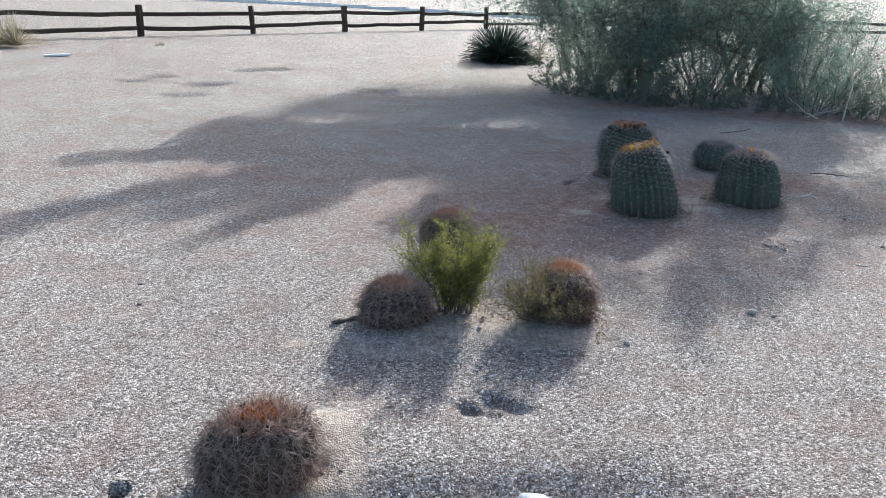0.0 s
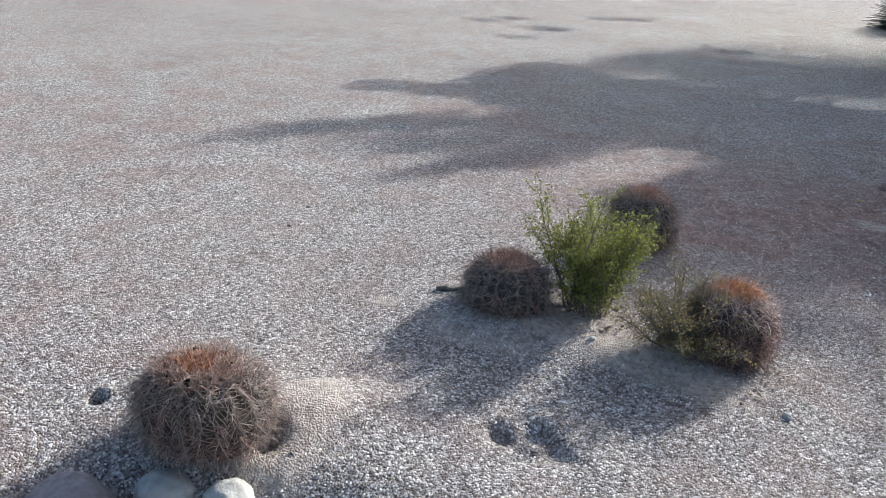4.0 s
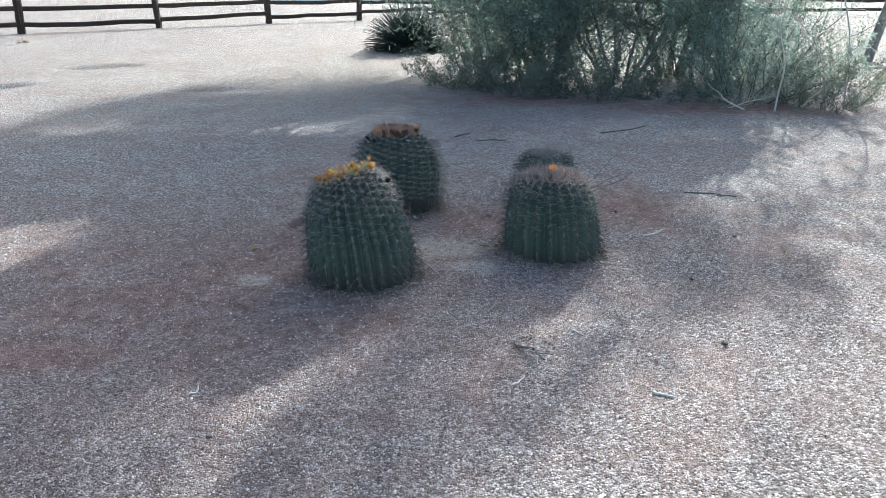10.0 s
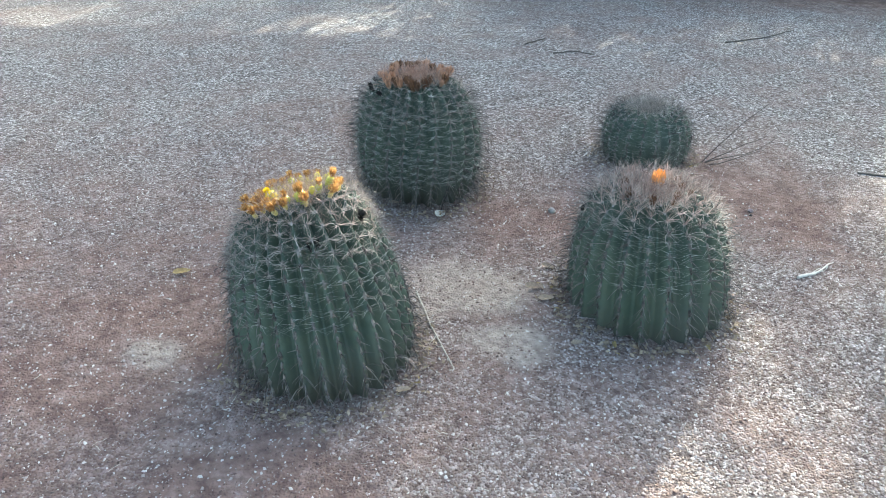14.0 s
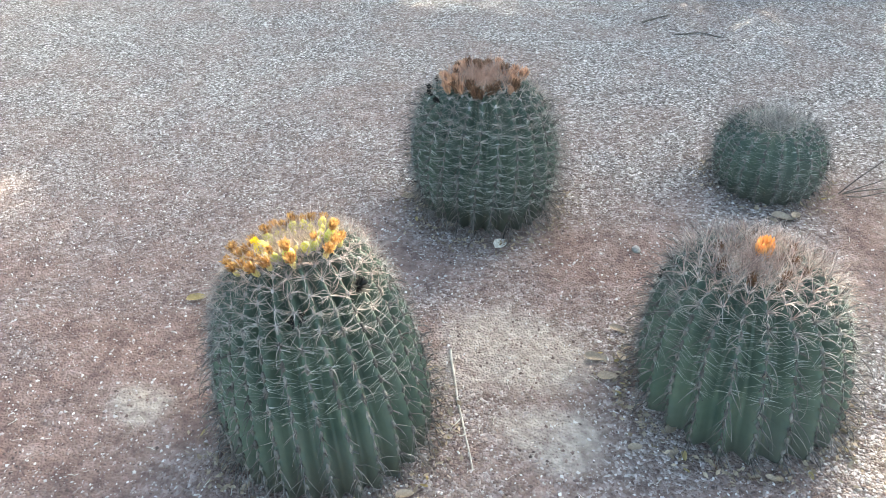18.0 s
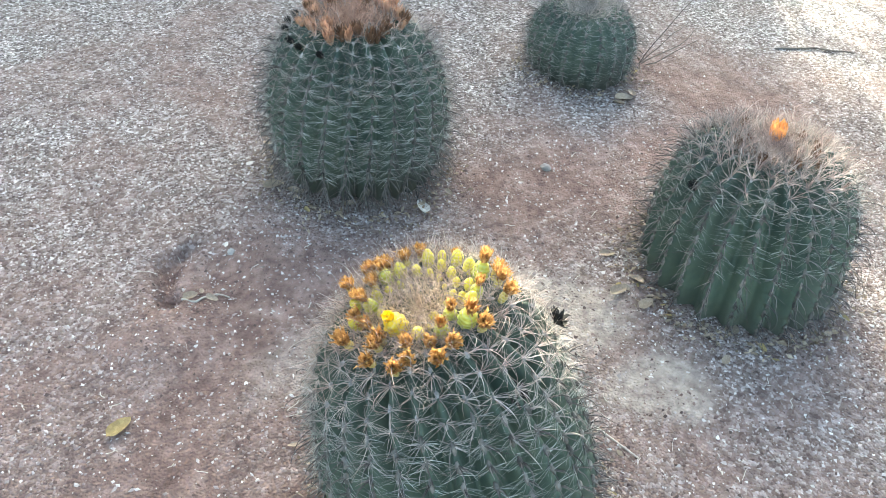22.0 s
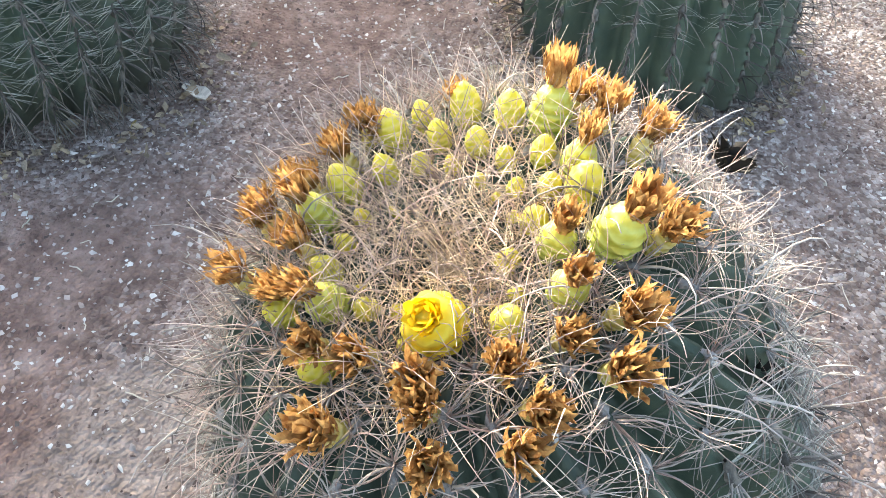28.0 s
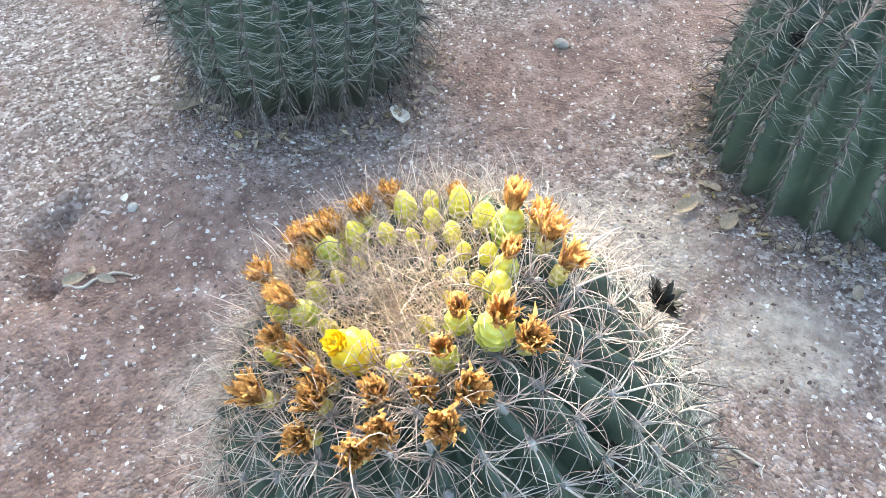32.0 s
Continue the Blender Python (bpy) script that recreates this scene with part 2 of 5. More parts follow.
def scaly(name, low, high, edge, through_light=0.15):
    """Overlapping scales: greener at the foot, yellower at the tip, with paler margins."""
    m = leafy(name, (0.86, 0.86, 0.84), (1.08, 1.08, 1.08), 70.0, through_light, 0.12, 0.35, 0.45)
    t = m.node_tree
    p = t.nodes["Principled BSDF"]
    grain = p.inputs["Base Color"].links[0].from_socket
    col = None
    for key, x, y in (("rise", low, high), ("margin", None, edge)):
        fac = t.nodes.new("ShaderNodeAttribute")
        fac.attribute_name = key
        mx = t.nodes.new("ShaderNodeMix")
        mx.data_type = "RGBA"
        t.links.new(fac.outputs["Fac"], mx.inputs[0])
        if col is None:
            mx.inputs[6].default_value = (*x, 1)
        else:
            t.links.new(col, mx.inputs[6])
        mx.inputs[7].default_value = (*y, 1)
        col = mx.outputs[2]
    both = t.nodes.new("ShaderNodeMix")
    both.data_type, both.blend_type = "RGBA", "MULTIPLY"
    both.inputs[0].default_value = 1.0
    t.links.new(col, both.inputs[6])
    t.links.new(grain, both.inputs[7])
    for node in t.nodes:
        if node.type == "BSDF_PRINCIPLED":
            t.links.new(both.outputs[2], node.inputs["Base Color"])
        elif node.type == "BSDF_TRANSLUCENT":
            t.links.new(both.outputs[2], node.inputs[0])
    return m


BUD = scaly("bud_scales", (0.42, 0.46, 0.055), (0.78, 0.65, 0.065), (0.70, 0.61, 0.16))
FRUIT = scaly("fruit_scales", (0.17, 0.30, 0.05), (0.66, 0.56, 0.08), (0.58, 0.60, 0.16))
POD = scaly("pod_scales", (0.45, 0.40, 0.06), (0.72, 0.52, 0.16), (0.72, 0.60, 0.28))
YELLOW = scaly("yellow_petal", (0.88, 0.52, 0.03), (0.90, 0.66, 0.03), (0.90, 0.74, 0.10), 0.25)
FRILL = leafy("yellow_frill", (0.86, 0.56, 0.02), (0.90, 0.68, 0.05), 25.0, 0.3)
ORANGE = leafy("orange_petal", (0.68, 0.27, 0.08), (0.82, 0.46, 0.19), 25.0, 0.3)
DRIED = leafy("dried_petal", (0.25, 0.100, 0.030), (0.66, 0.41, 0.16), 120.0, 0.5)
RED_DRIED = leafy("reddish_dried_petal", (0.26, 0.10, 0.045), (0.46, 0.21, 0.10), 50.0, 0.25)
TAN_DRIED = leafy("tan_dried_petal", (0.38, 0.205, 0.13), (0.60, 0.37, 0.25), 40.0, 0.25)
DARK_DRIED = leafy("dark_dried_petal", (0.10, 0.055, 0.035), (0.22, 0.12, 0.07), 30.0, 0.15)
BLACK_DRIED = surface("blackened_petal", (0.012, 0.011, 0.010), (0.03, 0.026, 0.022), 30.0, 0.8, 0)
TWIG = surface("tree_twig", (0.10, 0.105, 0.085), (0.17, 0.165, 0.135), 20.0, 0.95, 0, spec=0.05)
TREE_BARK = surface("pale_grey_bark", (0.14, 0.128, 0.112), (0.24, 0.22, 0.195), 25.0, 0.9, 0.6, 60.0)
BARK = surface("grey_bark", (0.085, 0.074, 0.064), (0.16, 0.138, 0.118), 25.0, 0.9, 0.6, 60.0)
# bleached wood, lifted further so that backlit sticks look sunlit
PALE_WOOD = surface("sunlit_bleached_wood", (0.56, 0.52, 0.46), (0.74, 0.70, 0.63), 40.0, 0.85, 0.3, 120.0)
CLOD = surface("dry_clod", (0.13, 0.10, 0.082), (0.24, 0.19, 0.155), 30.0, 0.95, 0.8, 120.0)
SEED = surface("dark_seed", (0.025, 0.022, 0.02), (0.06, 0.052, 0.045), 40.0, 0.7, 0.3, 200.0)
DEAD_WOOD = surface("bleached_wood", (0.40, 0.36, 0.30), (0.58, 0.54, 0.47), 40.0, 0.85, 0.4, 120.0, rand=0.25)
# both foliage colours are lifted above real leaves, to carry veiling glare towards the sun
FOLIAGE = leafy("glare_paled_foliage", (0.19, 0.272, 0.232), (0.28, 0.36, 0.30), 1.5, 0.74, 0.15, 0.05, 0.9)
LOW_FOLIAGE = leafy("low_shrub_foliage", (0.14, 0.172, 0.137), (0.22, 0.24, 0.19), 2.0, 0.5, 0.15, 0.05, 0.9)
SHRUB = leafy("shrub_leaf", (0.13, 0.145, 0.032), (0.29, 0.28, 0.065), 12.0, 0.35)
DRY_SHRUB = leafy("dry_shrub_leaf", (0.15, 0.125, 0.052), (0.28, 0.225, 0.095), 12.0, 0.4)
YUCCA = leafy("sword_leaf", (0.045, 0.068, 0.060), (0.085, 0.115, 0.098), 3.0, 0.15)
STRAW = leafy("dry_grass", (0.30, 0.27, 0.19), (0.46, 0.42, 0.31), 5.0, 0.3)
LITTER = leafy("dead_leaf", (0.24, 0.18, 0.12), (0.44, 0.36, 0.28), 60.0, 0.2, 0.25)
LITTER_CRUMB = leafy("leaf_crumbs", (0.20, 0.14, 0.09), (0.42, 0.34, 0.25), 60.0, 0.15)
YELLOW_LEAF = leafy("yellowed_leaf", (0.25, 0.185, 0.08), (0.37, 0.285, 0.135), 60.0, 0.2)
WHITE_LEAF = leafy("bleached_leaf", (0.52, 0.49, 0.44), (0.66, 0.64, 0.59), 60.0, 0.15)
FENCE = surface("weathered_brown_timber", (0.040, 0.028, 0.022), (0.075, 0.052, 0.040), 6.0, 0.85, 0.6, 40.0, rand=0.3)
PIPE = surface("dark_plastic", (0.007, 0.019, 0.028), (0.014, 0.031, 0.042), 12.0, 0.62, 0.1, 60.0, c=(0.035, 0.042, 0.046), spec=0.25)
KERB = surface("white_painted_concrete", (0.72, 0.71, 0.69), (0.82, 0.81, 0.79), 3.0, 0.8, 0.3, 30.0)
ROCKS = [
    surface("mauve_stone", (0.19, 0.155, 0.15), (0.31, 0.26, 0.25), 28.0, 0.85, 0.8, 70.0, c=(0.17, 0.135, 0.13), dist=0.008),
    surface("pale_stone", (0.31, 0.29, 0.265), (0.47, 0.445, 0.41), 28.0, 0.85, 0.8, 70.0, c=(0.33, 0.28, 0.24), dist=0.008),
    surface("bluish_stone", (0.24, 0.275, 0.31), (0.36, 0.395, 0.43), 28.0, 0.8, 0.7, 70.0, c=(0.30, 0.29, 0.28), dist=0.008),
    surface("muddy_stone", (0.27, 0.25, 0.225), (0.43, 0.405, 0.37), 28.0, 0.9, 1.0, 55.0, c=(0.20, 0.165, 0.145), dist=0.012),
]


# ---- builders ----
SIZE = 1.16  # metres to one unit of the plan
PLAN = Matrix.Scale(SIZE, 4)


def mesh_of(name, verts, faces):
    """A mesh from arrays; faces is an (n, 3) or (n, 4) array of vertex numbers."""
    verts, faces = np.asarray(verts, np.float32), np.asarray(faces, np.int32)
    me = bpy.data.meshes.new(name)
    n, k = faces.shape
    me.vertices.add(len(verts))
    me.vertices.foreach_set("co", verts.ravel())
    me.loops.add(n * k)
    me.loops.foreach_set("vertex_index", faces.ravel())
    me.polygons.add(n)
    me.polygons.foreach_set("loop_start", np.arange(0, n * k, k, dtype=np.int32))
    me.update(calc_edges=True)
    return me


def smooth(me):
    me.polygons.foreach_set("use_smooth", np.ones(len(me.polygons), bool))
    return me


def part(name, me, material, parent=None, label="", at=None, kind=""):
    """Links a mesh as one object, under a thing or a part if given."""
    ob = new(name, me)
    if not me.materials:
        me.materials.append(material)
    if parent:
        ob.parent = parent
    if at is not None:
        ob.matrix_basis = at
    if not parent:
        ob.matrix_basis = PLAN @ ob.matrix_basis
    return tagged(ob, label, kind=kind)


def thing(name, x, y, z, label, category, group="", turn=0.0, scale=1.0):
    ob = new(name)
    ob.empty_display_size = 0.05
    ob.matrix_basis = PLAN @ pose(x, y, z, 0, 0, turn) @ Matrix.Scale(scale, 4)
    return tagged(ob, label, category, group)


def unit(v):
    return v / np.maximum(np.linalg.norm(v, axis=-1, keepdims=True), 1e-9)


def tubes(paths, radii, k=3):
    """Many thin round strands: paths (n, s, 3), radii (n, s). Gives vertices and four-sided faces."""
    paths, radii = np.asarray(paths, float), np.asarray(radii, float)
    n, s, _ = paths.shape
    way = unit(np.gradient(paths, axis=1))
    side = np.zeros((n, 1, 3))
    chord = unit(paths[:, -1] - paths[:, 0])
    flat = np.abs(chord[:, 2]) < 0.8
    side[flat, 0, 2], side[~flat, 0, 0] = 1, 1
    u = unit(np.cross(way, side))
    v = np.cross(way, u)
    a = np.arange(k) * 2 * np.pi / k
    ring = u[:, :, None] * np.cos(a)[:, None] + v[:, :, None] * np.sin(a)[:, None]
    verts = (paths[:, :, None] + ring * radii[:, :, None, None]).reshape(-1, 3)
    i = (np.arange(n)[:, None, None] * s + np.arange(s - 1)[None, :, None]) * k
    j, j2 = np.arange(k)[None, None], (np.arange(k) + 1)[None, None] % k
    faces = np.stack([i + j, i + j2, i + k + j2, i + k + j], -1).reshape(-1, 4)
    return verts, faces


def joined(*sets):
    vs, fs, base = [], [], 0
    for v, f in sets:
        vs.append(v)
        fs.append(f + base)
        base += len(v)
    return np.concatenate(vs), np.concatenate(fs)


def hash_noise(x, y, seed):
    """Smooth value noise on the plane, 0 to 1."""
    xi, yi = np.floor(x).astype(np.int64), np.floor(y).astype(np.int64)
    fx, fy = x - xi, y - yi
    fx, fy = fx * fx * (3 - 2 * fx), fy * fy * (3 - 2 * fy)

    def at(i, j):
        h = (i * 374761393 + j * 668265263 + seed * 974711) & 0x7FFFFFFF
        h = ((h ^ (h >> 13)) * 1274126177) & 0x7FFFFFFF
        return ((h ^ (h >> 16)) & 0xFFFF) / 65535.0

    return (at(xi, yi) * (1 - fx) + at(xi + 1, yi) * fx) * (1 - fy) + (at(xi, yi + 1) * (1 - fx) + at(xi + 1, yi + 1) * fx) * fy


def fractal(x, y, scale, seed, octaves=4):
    total, weight = 0, 0
    for o in range(octaves):
        total = total + hash_noise(x * scale * 2 ** o + 17 * o, y * scale * 2 ** o - 9 * o, seed + o) / 2 ** o
        weight += 1 / 2 ** o
    return total / weight


# ---- the ground ----
def hump(x, y, cx, cy, rx, ry, turn=0.0):
    c, s = math.cos(radians(turn)), math.sin(radians(turn))
    u, v = (x - cx) * c + (y - cy) * s, (y - cy) * c - (x - cx) * s
    return np.exp(-((u / rx) ** 2 + (v / ry) ** 2))


MOUNDS = [  # x, y, rx, ry, turn, height
    (-0.16, 3.00, 0.34, 0.26, 10, 0.045), (0.42, 3.12, 0.30, 0.24, 0, 0.045), (0.06, 3.95, 0.28, 0.22, 0, 0.03),
    (-0.58, 2.10, 0.34, 0.26, 0, 0.035), (-0.36, 2.22, 0.16, 0.12, 30, 0.045), (1.37, 5.07, 0.42, 0.40, 0, 0.02),
    (1.51, 6.12, 0.42, 0.40, 0, 0.02), (2.30, 5.42, 0.42, 0.40, 0, 0.010), (2.40, 6.47, 0.34, 0.34, 0, 0.025),
    (0.93, 5.60, 0.12, 0.10, 0, 0.02), (-0.84, 1.26, 0.22, 0.13, 0, -0.075),
]
PITS = [  # x, y, rx, ry, turn, depth
    (0.10, 2.42, 0.045, 0.035, 0, 0.045), (0.18, 2.49, 0.05, 0.04, 20, 0.04), (0.26, 2.44, 0.07, 0.04, -20, 0.03), (0.20, 2.38, 0.06, 0.04, 0, 0.02),
    (-0.965, 1.885, 0.022, 0.020, 0, 0.07), (-0.42, 2.02, 0.035, 0.05, 30, 0.07), (0.958, 5.700, 0.024, 0.028, 0, 0.042),
    (0.963, 5.765, 0.022, 0.050, -10, 0.034), (1.000, 5.835, 0.048, 0.022, 38, 0.028), (1.05, 5.76, 0.09, 0.09, 0, 0.012), (-4.33, 11.40, 0.24, 0.13, 30, 0.085), (-3.42, 10.80, 0.30, 0.14, 25, 0.085),
    (-3.40, 9.74, 0.30, 0.12, 20, 0.06), (-3.29, 12.64, 0.26, 0.14, 30, 0.09), (-2.88, 12.94, 0.22, 0.12, 30, 0.09), (-4.49, 10.85, 0.24, 0.12, 20, 0.06), (-0.9, 10.6, 0.4, 0.12, 10, 0.04),
]


def sandy_at(x, y):
    f = 0 * x
    for cx, cy, rx, ry, s in ((0.12, 3.04, 0.36, 0.14, 1), (0.48, 2.98, 0.26, 0.11, 0.8), (-0.40, 2.16, 0.15, 0.15, 1), (-0.62, 2.86, 0.07, 0.04, 1), (-0.2, 2.86, 0.30, 0.12, 0.6), (1.74, 5.42, 0.20, 0.16, 0.9), (1.88, 5.17, 0.13, 0.10, 0.85), (1.62, 5.30, 0.10, 0.10, 0.7), (0.93, 5.0, 0.09, 0.07, 0.9), (-0.35, 2.02, 0.14, 0.14, 0.8), (1.21, 5.42, 0.14, 0.11, 0.5)):
        f = np.maximum(f, s * np.clip(3.0 * np.exp(-(((x - cx) / rx) ** 2 + ((y - cy) / ry) ** 2) * (0.3 + 1.2 * fractal(x, y, 12, 5, 3))) - 1.0, 0, 1))
    return f


def ground_z(x, y):
    x, y = np.asarray(x, float), np.asarray(y, float)
    z = -0.0292 * 16 * np.tanh(x / 16) + 0.0102 * 40 * np.tanh(y / 40) - 0.0117
    z = z + (fractal(x, y, 0.6, 3, 3) - 0.5) * 0.05 + (fractal(x, y, 5.0, 11, 3) - 0.5) * 0.012
    z = z + 9 * np.clip((y - 75) / 400, 0, 1) ** 2
    edge = 2.13 + 0.05 * np.sin(3 * x) - 0.30 * np.clip(-x - 0.15, 0, 0.8)
    ditch = 1 / (1 + np.exp(np.clip((y - edge + 0.16) / 0.05, -50, 50))) * np.clip((y - 0.9) / 0.6, 0, 1) * np.clip((x + 0.95) / 0.35, 0, 1) * np.clip((1.1 - x) / 0.7, 0, 1)
    z = z - 0.092 * ditch
    for cx, cy, rx, ry, turn, h in MOUNDS:
        z = z + h * hump(x, y, cx, cy, rx, ry, turn)
    for cx, cy, rx, ry, turn, h in PITS:
        z = z - h * hump(x, y, cx, cy, rx, ry, turn) + 0.2 * h * hump(x, y, cx, cy + 1.5 * ry, 1.3 * rx, ry, turn)
    return z + 0.020 * sandy_at(x, y) * (fractal(x, y, 16.0, 37, 3) - 0.45)


def gz(x, y):
    return float(ground_z(x, y))


def bare_at(x, y):
    """How far the gravel thins out to reddish earth."""
    f = np.clip((fractal(x, y, 0.9, 21, 5) - 0.52) * 5, 0, 1) * (0.12 + 0.68 * np.exp(-((x - 1.4) / 1.8) ** 2 - ((y - 5.2) / 1.6) ** 2))
    f = np.maximum(f, (0.52 + 0.5 * fractal(x, y, 2.2, 23, 4)) * np.exp(-((x - 0.85) / 1.75) ** 2 - ((y - 5.0) / 1.2) ** 2))
    for cx, cy, rx, ry in ((-0.6, 5.65, 0.9, 0.3), (-1.5, 5.75, 0.8, 0.3), (1.5, 4.08, 0.62, 0.26), (0.95, 4.4, 0.5, 0.25), (0.55, 3.95, 0.4, 0.22)):
        f = np.maximum(f, 0.45 * np.exp(-(((x - cx) / rx) ** 2 + ((y - cy) / ry) ** 2)))
    for cx, cy, rx, ry in ((0.3, 4.75, 0.45, 0.3), (1.95, 5.85, 0.5, 0.35), (1.05, 5.7, 0.25, 0.2), (0.98, 5.78, 0.10, 0.12), (0.95, 5.25, 0.16, 0.30), (1.05, 5.45, 0.3, 0.16), (1.28, 5.68, 0.34, 0.26), (0.35, 4.35, 0.5, 0.25), (2.75, 6.1, 0.4, 0.5), (2.4, 5.9, 0.3, 0.25), (-0.42, 1.57, 0.22, 0.11), (2.6, 10.0, 1.3, 0.5), (4.3, 9.6, 1.4, 0.45)):
        f = np.maximum(f, np.exp(-(((x - cx) / rx) ** 2 + ((y - cy) / ry) ** 2) * 1.2))
    return f


def axis(lo, hi, step, far_lo, far_hi, grow=1.22):
    near = np.arange(lo, hi, step)
    out, d, v = [], step, hi
    while v < far_hi:
        out.append(v)
        d *= grow
        v += d
    back, d, v = [], step, lo
    while v > far_lo:
        d *= grow
        v -= d
        back.append(v)
    return np.concatenate([back[::-1], near, out, [far_hi * 1.1]])


xs, ys = axis(-1.6, 3.4, 0.025, -1500, 1500), axis(1.2, 7.0, 0.025, -1500, 1500)
# a finer mesh across the small hollows
xs = np.unique(np.round(np.concatenate([xs, np.arange(-5.0, -1.6, 0.1), np.arange(-1.02, -0.91, 0.0125), np.arange(0.0, 0.36, 0.0125), np.arange(0.86, 1.14, 0.00833)]), 5))
ys = np.unique(np.round(np.concatenate([ys, np.arange(1.83, 1.94, 0.0125), np.arange(9.4, 13.3, 0.1), np.arange(2.3, 2.55, 0.0125), np.arange(5.6, 5.92, 0.00833)]), 5))
gx, gy = np.meshgrid(xs, ys)
verts = np.stack([gx, gy, ground_z(gx, gy)], -1).reshape(-1, 3)
i = (np.arange(len(ys) - 1)[:, None] * len(xs) + np.arange(len(xs) - 1)).ravel()
ground_mesh = smooth(mesh_of("ground", verts, np.stack([i, i + 1, i + 1 + len(xs), i + len(xs)], -1)))
for key, value in (("bare", bare_at(gx, gy)), ("sandy", sandy_at(gx, gy))):
    ground_mesh.attributes.new(key, "FLOAT", "POINT").data.foreach_set("value", value.ravel().astype(np.float32))
ground = part("ground", ground_mesh, GROUND, label="pale grey-brown gravel ground with reddish bare patches", kind="structure")


def pebbles(count, x0, y0, rx, ry, size0, size1, seed, thin=1.0):
    """Loose angular stones, each of eight faces, lying on the ground."""
    r = np.random.default_rng(seed)
    d, a = np.sqrt(r.random(count)), r.uniform(0, 6.2832, count)
    d = d * (1 + 0.25 * r.random(count))
    x, y = x0 + rx * d * np.cos(a), y0 + ry * d * np.sin(a)
    keep = r.random(count) > np.clip((d - 0.6) / 0.65, 0, 1)
    keep &= r.random(count) > thin * np.maximum(bare_at(x, y) * 0.8, sandy_at(x, y) * 0.97)
    for cx, cy, rad in ((1.395, 5.065, 0.20), (1.50, 6.08, 0.18), (2.25, 5.42, 0.20), (2.355, 6.43, 0.16), (-0.555, 1.945, 0.13), (-0.21, 3.09, 0.12), (0.53, 3.25, 0.10), (0.015, 4.0, 0.10)):
        keep &= np.hypot(x - cx, y - cy) > rad
    x, y = x[keep], y[keep]
    n = len(x)
    s = size0 * (size1 / size0) ** (r.random(n) ** 1.8)
    base = np.array([(1, 0, -0.25), (0, 1, -0.25), (-1, 0, -0.25), (0, -1, -0.25), (0, 0, 0.75)])
    v = base[None] * r.uniform(0.7, 1.2, (n, 5, 1)) + r.normal(0, 0.12, (n, 5, 3))
    v[:, 4, :2] += r.normal(0, 0.3, (n, 2))
    v *= (s[:, None] * np.stack([np.ones(n), r.uniform(0.42, 0.9, n), r.uniform(0.55, 1.1, n)], -1))[:, None]
    a = r.uniform(0, 6.28, n)
    c, sn = np.cos(a)[:, None], np.sin(a)[:, None]
    vx, vy = v[..., 0] * c - v[..., 1] * sn, v[..., 0] * sn + v[..., 1] * c
    v = np.stack([vx + x[:, None], vy + y[:, None], v[..., 2] + ground_z(x, y)[:, None]], -1)
    f = np.array([(0, 1, 4), (1, 2, 4), (2, 3, 4), (3, 0, 4)])
    return v.reshape(-1, 3), (np.arange(n)[:, None, None] * 5 + f[None]).reshape(-1, 3)


part("gravel", mesh_of("gravel", *joined(
    pebbles(165000, 1.2, 5.05, 2.1, 1.65, 0.0024, 0.0078, 1, 0.55),
    pebbles(20000, 1.6, 6.0, 3.6, 2.6, 0.0032, 0.0075, 3))), GRAVEL, ground, "loose angular reddish and grey gravel with white bits", kind="stuff")
part("grey_gravel", mesh_of("grey_gravel", *joined(
    pebbles(150000, 0.25, 2.95, 2.2, 1.45, 0.0026, 0.0062, 2, 1.15),
    pebbles(36000, 0.2, 4.4, 4.0, 3.0, 0.0032, 0.0070, 5, 1.15),
    pebbles(9000, -0.15, 1.75, 0.95, 0.45, 0.0032, 0.0095, 4))), GREY_GRAVEL, ground, "loose pale grey gravel", kind="stuff")


# ---- barrel cacti ----
def profile_at(points, u):
    """Radius and height along a rounded outline, u from 0 at the base to 1 at the middle of the top."""
    p = np.array(points, float)
    for _ in range(3):
        q = np.empty((2 * len(p) - 2, 2))
        q[0::2], q[1::2] = 0.75 * p[:-1] + 0.25 * p[1:], 0.25 * p[:-1] + 0.75 * p[1:]
        p = np.concatenate([p[:1], q, p[-1:]])
    d = np.concatenate([[0], np.cumsum(np.hypot(*np.diff(p, axis=0).T))])
    return np.interp(u, d / d[-1], p[:, 0]), np.interp(u, d / d[-1], p[:, 1]), d[-1]


